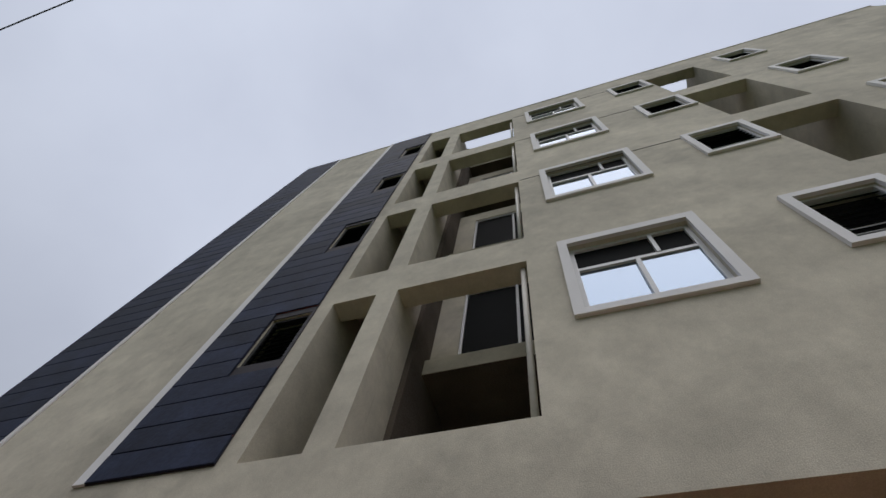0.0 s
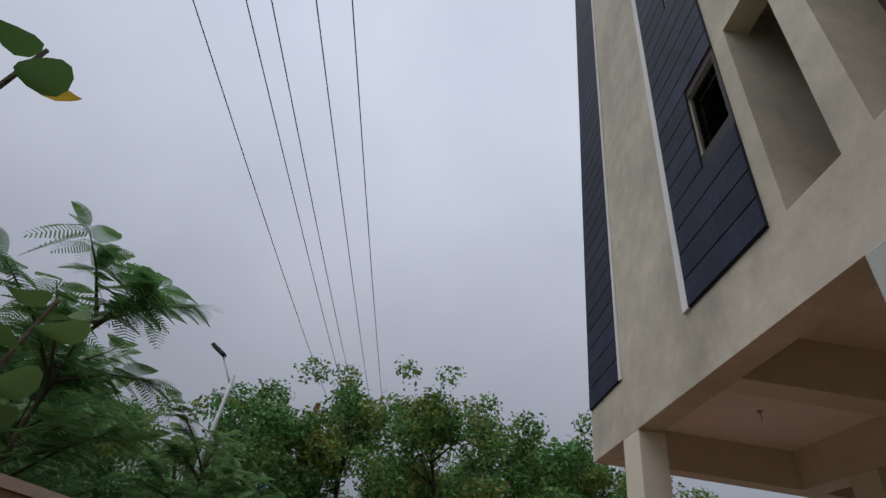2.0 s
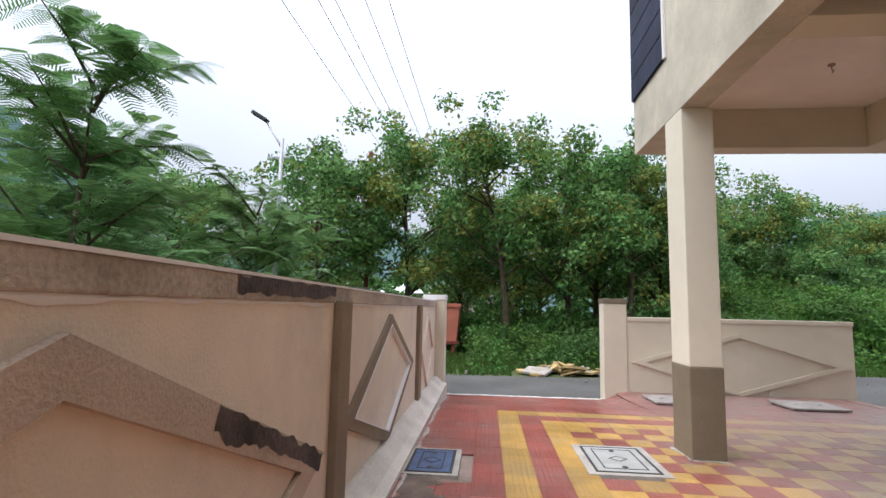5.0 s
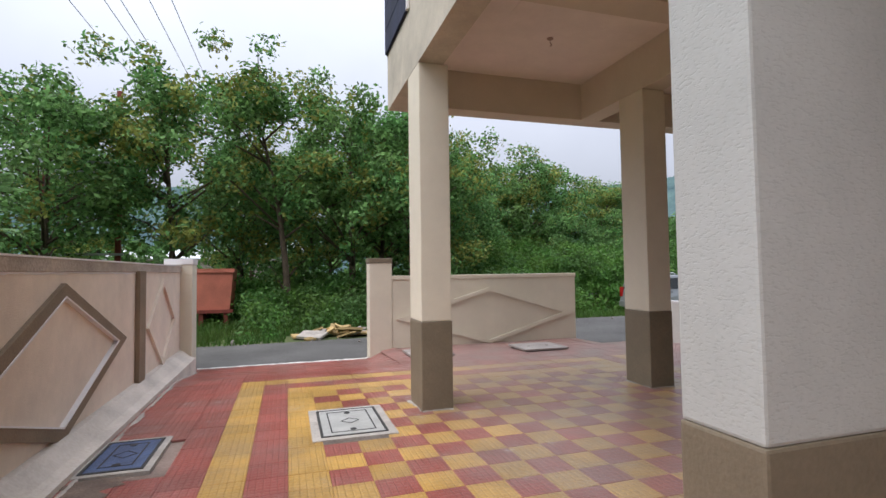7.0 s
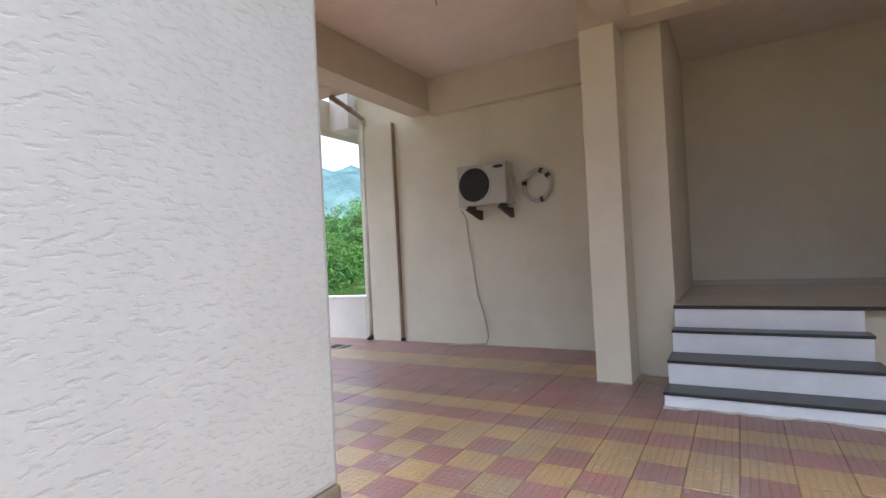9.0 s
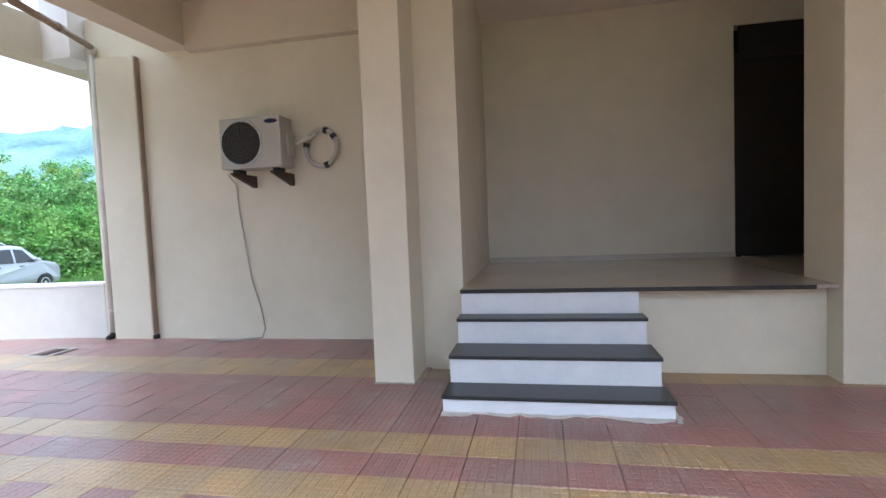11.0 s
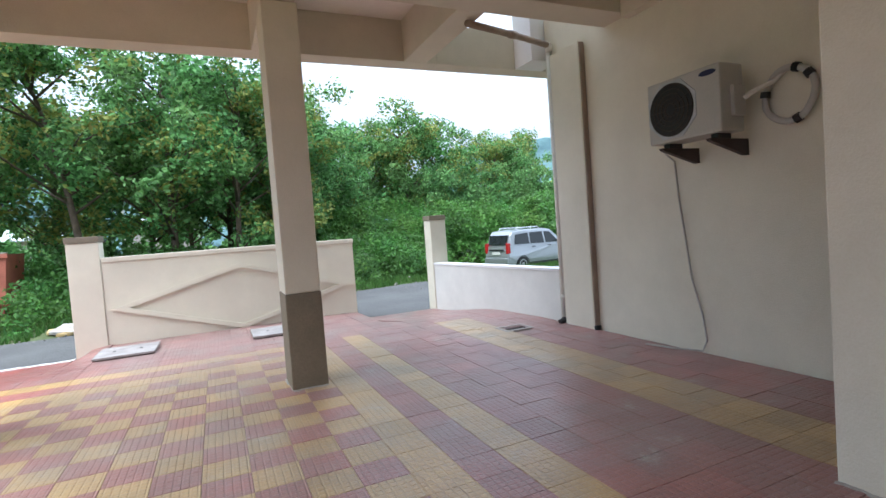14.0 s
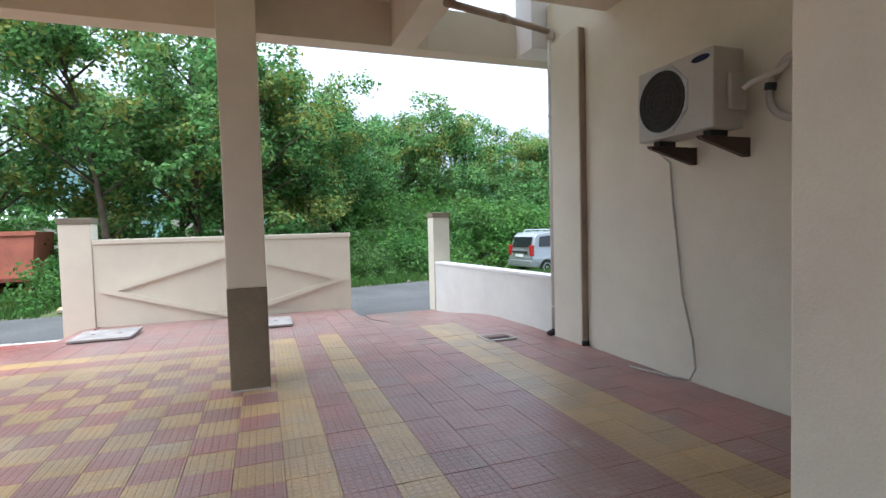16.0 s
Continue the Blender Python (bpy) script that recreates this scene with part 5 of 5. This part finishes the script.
# ---- air conditioner, hose, floor covers ----
def ac_unit():
    x0, x1, y0, y1, z0, z1 = 7.92, 8.20, 3.02, 3.73, 1.945, 2.485
    ob = empty("ac_outdoor_unit", 8.06, 3.37, z0, "dusty white air conditioner outdoor unit on wall brackets", "air conditioner")
    part("body", boxed(x0, x1, y0, y1, z0, z1, bevel=0.018), M_ACWHITE, ob)
    c = (x0 - 0.012, 3.475, (z0 + z1) / 2)
    fan = part("fan_recess", disc(bmesh.new(), (c[0] + 0.004, c[1], c[2]), 0.225, 0.012, "x", 32), M_BLACK, ob, "black fan opening")
    octagon = [(c[1] + 0.262 * math.cos(a) * 1.0, c[2] + 0.262 * math.sin(a)) for a in (math.pi / 8 + math.pi / 4 * k for k in range(8))]
    part("fan_panel", prism(bmesh.new(), octagon, "x", x0 - 0.009, x0 + 0.004), M_GALV, ob, "grey eight-sided fan panel")
    grille = bmesh.new()
    for r in (0.06, 0.10, 0.14, 0.18, 0.22):
        disc(grille, (x0 - 0.016, c[1], c[2]), r, 0.006, "x", 32, inner=r - 0.006)
    for k in range(12):
        a = math.pi * k / 6
        tube(grille, [(x0 - 0.016, c[1] + 0.04 * math.cos(a), c[2] + 0.04 * math.sin(a)), (x0 - 0.016, c[1] + 0.22 * math.cos(a), c[2] + 0.22 * math.sin(a))], 0.003, 4)
    part("grille", grille, M_BRACKET, ob, "dark wire fan guard")
    for k in range(3):
        a0 = 2.1 * k
        bl = bmesh.new()
        pts = [(x0 - 0.012, c[1] + r * math.cos(a0 + da), c[2] + r * math.sin(a0 + da)) for r, da in ((0.04, 0), (0.2, -0.3), (0.205, 0.35), (0.05, 0.7))]
        vs = [bl.verts.new(p) for p in pts] + [bl.verts.new((p[0] + 0.003, p[1], p[2])) for p in pts]
        bl.faces.new(vs[:4]); bl.faces.new(vs[4:][::-1])
        for i in range(4):
            bl.faces.new((vs[i], vs[(i + 1) % 4], vs[4 + (i + 1) % 4], vs[4 + i]))
        part("blade", bl, M_BLACK, fan)
    badge = disc(bmesh.new(), (0, 0, 0), 0.075, 0.008, "x", 20)
    bmesh.ops.transform(badge, matrix=Matrix.Translation((x0 - 0.005, 3.12, 2.425)) @ Matrix.Diagonal((1, 1, 0.30, 1)), verts=badge.verts[:])
    part("badge", badge, M_BADGE, ob, "dark blue oval badge")
    part("side_cover", boxed(x0 + 0.12, x1 - 0.02, y0 - 0.03, y0 + 0.002, z0 + 0.12, z0 + 0.36, bevel=0.01), M_ACWHITE, ob, "valve cover")
    for y in (3.13, 3.60):
        br = bmesh.new()
        prism(br, [(7.90, 1.905), (8.366, 1.905), (8.366, 1.77), (8.33, 1.77), (7.92, 1.885)], "y", y - 0.02, y + 0.02)
        part("bracket", br, M_BRACKET, ob, "brown steel wall bracket")
        part("foot", boxed(7.98, 8.14, y - 0.03, y + 0.03, 1.905, 1.946), M_BLACK, ob)


ac_unit()


def pipe_coil():
    ob = empty("pipe_coil", 8.3, 2.78, 2.2, "coil of white insulated pipe with black tape on the wall", "pipe")
    cy, cz = 2.74, 2.17
    pts = [(8.315 + 0.012 * math.sin(3 * a), cy + 0.185 * math.cos(a), cz + 0.20 * math.sin(a)) for a in np.linspace(0.4, 2 * math.pi + 2.5, 44)]
    part("coil", tube(bmesh.new(), pts, 0.026, 8), M_ACWHITE, ob, smooth=True)
    pts = [(8.10, 2.95, 2.19), (8.12, 2.90, 2.22), (8.24, 2.87, 2.27), (8.31, 2.84, 2.30), (8.32, 2.74, 2.385)]
    part("feed_pipe", tube(bmesh.new(), pts, 0.018, 8), M_PIPE, ob, smooth=True)
    for a in (0.2, 1.9, 2.5, 4.4):
        p0 = (8.315, cy + 0.185 * math.cos(a - 0.12), cz + 0.20 * math.sin(a - 0.12))
        p1 = (8.315, cy + 0.185 * math.cos(a + 0.12), cz + 0.20 * math.sin(a + 0.12))
        part("tape", tube(bmesh.new(), [p0, p1], 0.036, 8), M_BLACK, ob, "black tape")


pipe_coil()
ob = empty("drain_hose", 8.33, 3.7, 0.0, "thin grey drain hose hanging down the wall", "hose")
part("hose", tube(bmesh.new(), [(8.20, 3.84, 1.92), (8.345, 3.84, 1.82), (8.35, 3.82, 1.5), (8.35, 3.77, 1.1), (8.35, 3.72, 0.7), (8.35, 3.62, 0.35), (8.34, 3.58, 0.12), (8.30, 3.60, 0.025), (8.22, 3.85, 0.018), (8.16, 4.15, 0.016)], 0.009, 8), M_PIPEGREY, ob, smooth=True)


def manhole(x0, x1, y0, y1, material, collar, label):
    z = floor_z((x0 + x1) / 2, (y0 + y1) / 2)
    ob = empty("manhole_cover", (x0 + x1) / 2, (y0 + y1) / 2, z, label, "manhole cover")
    if collar:
        part("collar", wall_cells_flat(x0 - collar, x1 + collar, y0 - collar, y1 + collar, x0, x1, y0, y1, z - 0.03, z + 0.008), M_CEMENT, ob, "ragged cement collar")
    part("frame", wall_cells_flat(x0, x1, y0, y1, x0 + 0.02, x1 - 0.02, y0 + 0.02, y1 - 0.02, z - 0.03, z + 0.014), M_DARKLINE if collar else material, ob)
    part("lid", boxed(x0 + 0.024, x1 - 0.024, y0 + 0.024, y1 - 0.024, z - 0.03, z + 0.013, bevel=0.003), material, ob)
    xm, ym = (x0 + x1) / 2, (y0 + y1) / 2
    part("groove", wall_cells_flat(x0 + 0.09, x1 - 0.09, y0 + 0.09, y1 - 0.09, x0 + 0.102, x1 - 0.102, y0 + 0.102, y1 - 0.102, z + 0.012, z + 0.0155), M_DARKLINE, ob)
    g = rhombus(bmesh.new(), z + 0.0125, xm, ym, 0.085, 0.085, 0.008, 0.003, "z")
    part("diamond_mark", g, M_DARKLINE, ob)
    for dy in (-0.24, 0.24):
        part("lifting_hole", disc(bmesh.new(), (xm, ym + dy * (y1 - y0) / 0.75, z + 0.0145), 0.028, 0.004, "z", 14), M_BLACK, ob)


def wall_cells_flat(x0, x1, y0, y1, hx0, hx1, hy0, hy1, z0, z1):
    bm = bmesh.new()
    box(bm, x0, x1, y0, hy0, z0, z1)
    box(bm, x0, x1, hy1, y1, z0, z1)
    box(bm, x0, hx0, hy0, hy1, z0, z1)
    box(bm, hx1, x1, hy0, hy1, z0, z1)
    return bm


manhole(1.12, 1.68, 4.42, 5.22, M_COVER, 0.07, "pale grey concrete manhole cover in a cement collar")
manhole(-0.50, -0.10, 4.18, 4.86, M_BLUECOVER, 0.05, "worn blue painted manhole cover beside the wall")


def slab_cover(x0, x1, y0, y1):
    z = max(floor_z(x, y) for x in (x0, x1) for y in (y0, y1))
    ob = empty("chamber_slab", (x0 + x1) / 2, (y0 + y1) / 2, z, "raised pale concrete chamber slab", "chamber cover", "chamber covers")
    part("neck", boxed(x0 + 0.04, x1 - 0.04, y0 + 0.04, y1 - 0.04, z - 0.1, z + 0.012), M_DARKLINE, ob)
    part("slab", boxed(x0, x1, y0, y1, z + 0.012, z + 0.045, bevel=0.008), M_SLABGREY, ob)
    for f in (0.28, 0.72):
        part("lifting_hole", disc(bmesh.new(), (x0 + (x1 - x0) * f, (y0 + y1) / 2, z + 0.0465), 0.022, 0.004, "z", 12), M_BLACK, ob)


slab_cover(2.72, 3.42, 7.85, 8.55)
slab_cover(4.62, 5.42, 7.75, 8.45)
ob = empty("drain_grate", 7.65, 5.85, 0, "dark rectangular floor drain opening", "drain")
part("frame", wall_cells_flat(7.45, 7.85, 5.68, 6.0, 7.49, 7.81, 5.72, 5.96, -0.03, 0.006), M_CEMENT, ob)
part("well", boxed(7.49, 7.81, 5.72, 5.96, -0.03, -0.012), M_BLACK, ob)
for k in range(7):
    part("bar", boxed(7.505 + 0.044 * k, 7.52 + 0.044 * k, 5.722, 5.958, -0.011, 0.003), M_BRACKET, ob)


# ---- cement and plaster smears ----
def smear(name, a, b, across, width, material, label, parent, seed, lift=0.003, solid=0.004, base=0.55, rag=1.0):
    """A ragged, lumpy strip of dried plaster along a line; across is the direction in which it spreads."""
    a, b, across = Vector(a), Vector(b), Vector(across).normalized()
    run = (b - a)
    out = run.cross(across).normalized()
    if out.z < -0.3 or (abs(out.z) < 0.3 and out.x < 0 and abs(out.x) > 0.3 and a.x < 0):
        out = -out
    n = max(6, int(run.length / 0.035))
    bm = bmesh.new()
    rows = []
    for i in range(n + 1):
        t = i / n
        w = width * max(0.12, base + rag * (1.3 * noise.noise((t * run.length * 3.1, seed, 0)) + 0.7 * noise.noise((t * run.length * 14, seed, 3))))
        back = width * 0.25 * noise.noise((t * run.length * 9, seed, 7))
        p, q = a + run * t + across * back, a + run * t + across * w
        if name == "cement_spill":
            p.z, q.z = floor_z(p.x, p.y), floor_z(q.x, q.y)
        rows.append([bm.verts.new(p + out * lift), bm.verts.new((p + q) / 2 + out * (lift + solid)), bm.verts.new(q + out * lift * 0.5)])
    for u, v in zip(rows, rows[1:]):
        for k in range(2):
            bm.faces.new((u[k], v[k], v[k + 1], u[k + 1]))
    bmesh.ops.recalc_face_normals(bm, faces=bm.faces[:])
    return part(name, bm, material, parent, label, smooth=True)


WEST, YARD = bpy.data.objects["wall_west"], bpy.data.objects["floor"]
smear("plaster_smear", (-0.7485, 3.08, 1.385), (-0.7485, 6.5, 1.385), (0, 0, -1), 0.030, M_TRIM, "ragged white plaster below the coping", WEST, 3, rag=0.4)
smear("plaster_smear", (-0.7485, -0.6, 1.385), (-0.7485, 2.8, 1.385), (0, 0, -1), 0.030, M_TRIM, "ragged white plaster below the coping", WEST, 5, rag=0.4)
smear("bitumen_stain", (-0.7330, 1.60, 1.478), (-0.7330, 2.80, 1.478), (0, 0, -1), 0.088, M_BITUMEN, "black waterproofing brushed on the coping", WEST, 8, 0.002, 0.001, 0.8, 0.22)
smear("bitumen_stain", (-0.7165, 1.50, 1.031), (-0.7165, 2.62, 0.576), (0, -0.377, -0.926), 0.12, M_BITUMEN, "black waterproofing brushed on the diamond moulding", WEST, 13, 0.002, 0.001, 0.7, 0.3)
smear("cement_spill", (-0.50, 2.2, 0), (-0.50, 8.9, 0), (1, 0, 0), 0.055, M_CEMENT, "ragged cement along the plinth", YARD, 9, rag=0.5)
smear("cement_spill", (-0.49, 3.05, 0), (-0.49, 4.08, 0), (1, 0, 0), 0.42, M_MUD, "dried brown mud beside the manhole cover", YARD, 17, 0.004, 0.002, 0.8, 0.3)
smear("cement_spill", (-0.55, 9.23, 0), (2.25, 9.23, 0), (0, 1, 0), 0.16, M_PALECEMENT, "pale broken cement edge of the drive", YARD, 10, 0.005, 0.012)
for x0, x1, y0, y1, sd in ((2.10, 2.41, 4.90, 5.36, 30), (4.77, 5.08, 4.93, 5.36, 40), (2.088, 2.668, 1.213, 1.518, 50), (6.85, 7.285, 1.40, 1.73, 60)):
    smear("cement_spill", (x0, y0, 0), (x1, y0, 0), (0, -1, 0), 0.05, M_CEMENT, "cement droppings at the column foot", YARD, sd, 0.004, 0.008)
    smear("cement_spill", (x0, y0, 0), (x0, y1, 0), (-1, 0, 0), 0.05, M_CEMENT, "cement droppings at the column foot", YARD, sd + 1, 0.004, 0.008)
smear("cement_spill", (6.285, -0.42, 0), (6.285, 1.06, 0), (-1, 0, 0), 0.075, M_PALECEMENT, "ragged cement along the lowest step", YARD, 71, 0.004, 0.01)
smear("cement_spill", (6.2, -0.43, 0), (7.2, -0.43, 0), (0, -1, 0), 0.06, M_PALECEMENT, "ragged cement beside the steps", YARD, 72, 0.004, 0.01)


# ---- pieces: cladding planks on the facade ----
def cladding(y0, y1, gaps):
    back = struct("cladding_back", boxed(FX - 0.012, FX - 0.001, y0, y1, 4.14, ROOF_Z + 0.01), M_NAVYBACK, "dark backing of the navy cladding", "cladding")
    if gaps:
        bmesh_back = wall_cells(bmesh.new(), "x", FX - 0.012, FX - 0.001, y0, y1, 4.14, ROOF_Z + 0.01, gaps)
        bmesh_back.to_mesh(back.data)
        bmesh_back.free()
    h, z, i = 0.305, 4.15, 0
    shared = {}
    while z < ROOF_Z - 0.05:
        z1 = min(z + h - 0.014, ROOF_Z + 0.01)
        spans = [(y0, y1)]
        for g in gaps:
            if g[2] < z1 and g[3] > z:
                spans = [(a, b) for a, b in ((y0, g[0]), (g[1], y1)) if b - a > 0.05]
        for a, b in spans:
            key = (round(b - a, 3), round(z1 - z, 3))
            if key not in shared:
                shared[key] = mesh_of("plank", boxed(-0.032, -0.012, 0, b - a, 0, z1 - z, bevel=0.004), M_NAVY)
            ob = new("plank", shared[key])
            ob.parent = back
            ob.location = (FX, a, z)
        if i in (0, 1, 3, 7, 8):
            part("joint_strip", boxed(FX - 0.018, FX - 0.0125, y0, y1, z1 + 0.002, z1 + 0.010), M_REDJOINT, back, "red primer showing in the joint")
        z += h
        i += 1


cladding(5.302, E_Y - 0.002, [])
cladding(2.15, 3.408, [(2.19, 2.73, 5.52 + PITCH * k, 6.46 + PITCH * k) for k in range(4)])


# ---- pieces: yard tiles ----
TILE, TX0, TY0 = 0.2667, 0.33, 0.27


def is_yellow(i, j):
    """Pattern: red border, two yellow bands round a chequered field, bands again along the far side."""
    x, y = TX0 + (i + 0.5) * TILE, TY0 + (j + 0.5) * TILE
    far = 24                      # row of the outer cross band
    if i < 0 or j > far or i > 26:
        return False
    if 18 <= i:
        return i in (18, 20) or i in (25, 26)
    if i == 0 or j == far:
        return True
    if i == 1 or j == far - 1:
        return False
    if i == 2 or j == far - 2:
        return True
    return (i + j) % 2 == 0


def blocked(x, y):
    if 1.03 < x < 1.77 and 4.33 < y < 5.31:
        return True
    if -0.55 < x < -0.05 and 4.13 < y < 4.91:
        return True
    if 7.45 < x < 7.85 and 5.68 < y < 6.0:
        return True
    return x > 7.2 and y < 1.30


def tile_bm(cx=0.0, cy=0.0, cz=0.0, bm=None, tilt=(0.0, 0.0)):
    bm = bm or bmesh.new()
    a, b = TILE / 2 - 0.0007, TILE / 2 - 0.0026
    lo = [bm.verts.new((cx + x, cy + y, cz - 0.018 + x * tilt[0] + y * tilt[1])) for x, y in ((-a, -a), (a, -a), (a, a), (-a, a))]
    mid = [bm.verts.new((cx + x, cy + y, cz - 0.003 + x * tilt[0] + y * tilt[1])) for x, y in ((-a, -a), (a, -a), (a, a), (-a, a))]
    top = [bm.verts.new((cx + x, cy + y, cz + x * tilt[0] + y * tilt[1])) for x, y in ((-b, -b), (b, -b), (b, b), (-b, b))]
    bm.faces.new(top)
    for k in range(4):
        n = (k + 1) % 4
        bm.faces.new((lo[k], lo[n], mid[n], mid[k]))
        bm.faces.new((mid[k], mid[n], top[n], top[k]))
    return bm


def lay_tiles():
    rng = random.Random(3)
    yard = bpy.data.objects["floor"]
    shared = {True: mesh_of("tile", tile_bm(), M_YELLOW), False: mesh_of("tile", tile_bm(), M_RED)}
    rest = {True: bmesh.new(), False: bmesh.new()}
    made = 0
    for j in range(-38, 34):
        for i in range(-4, 31):
            x, y = TX0 + (i + 0.5) * TILE, TY0 + (j + 0.5) * TILE
            if blocked(x, y) or x > 8.3:
                continue
            e = 0.05
            gx, gy = (floor_z(x + e, y) - floor_z(x - e, y)) / (2 * e), (floor_z(x, y + e) - floor_z(x, y - e)) / (2 * e)
            z = floor_z(x, y) + rng.uniform(-0.0015, 0.0015)
            yl = is_yellow(i, j)
            near = 0.3 < x < 6.2 and 2.0 < y < 5.4 and made < 300
            if near:
                ob = new("tile", shared[yl])
                ob.parent = yard
                ob.location = (x, y, z)
                ob.rotation_euler = (rng.gauss(0, 0.003), rng.gauss(0, 0.003), rng.gauss(0, 0.003))
                made += 1
            else:
                tile_bm(x, y, z, rest[yl], (gx + rng.gauss(0, 0.003), gy + rng.gauss(0, 0.003)))
    for yl, bm in rest.items():
        ob = part("outer_tiles", bm, M_YELLOW if yl else M_RED, yard, "further yellow tiles" if yl else "further red tiles")
        ob["kind"] = "stuff"


lay_tiles()
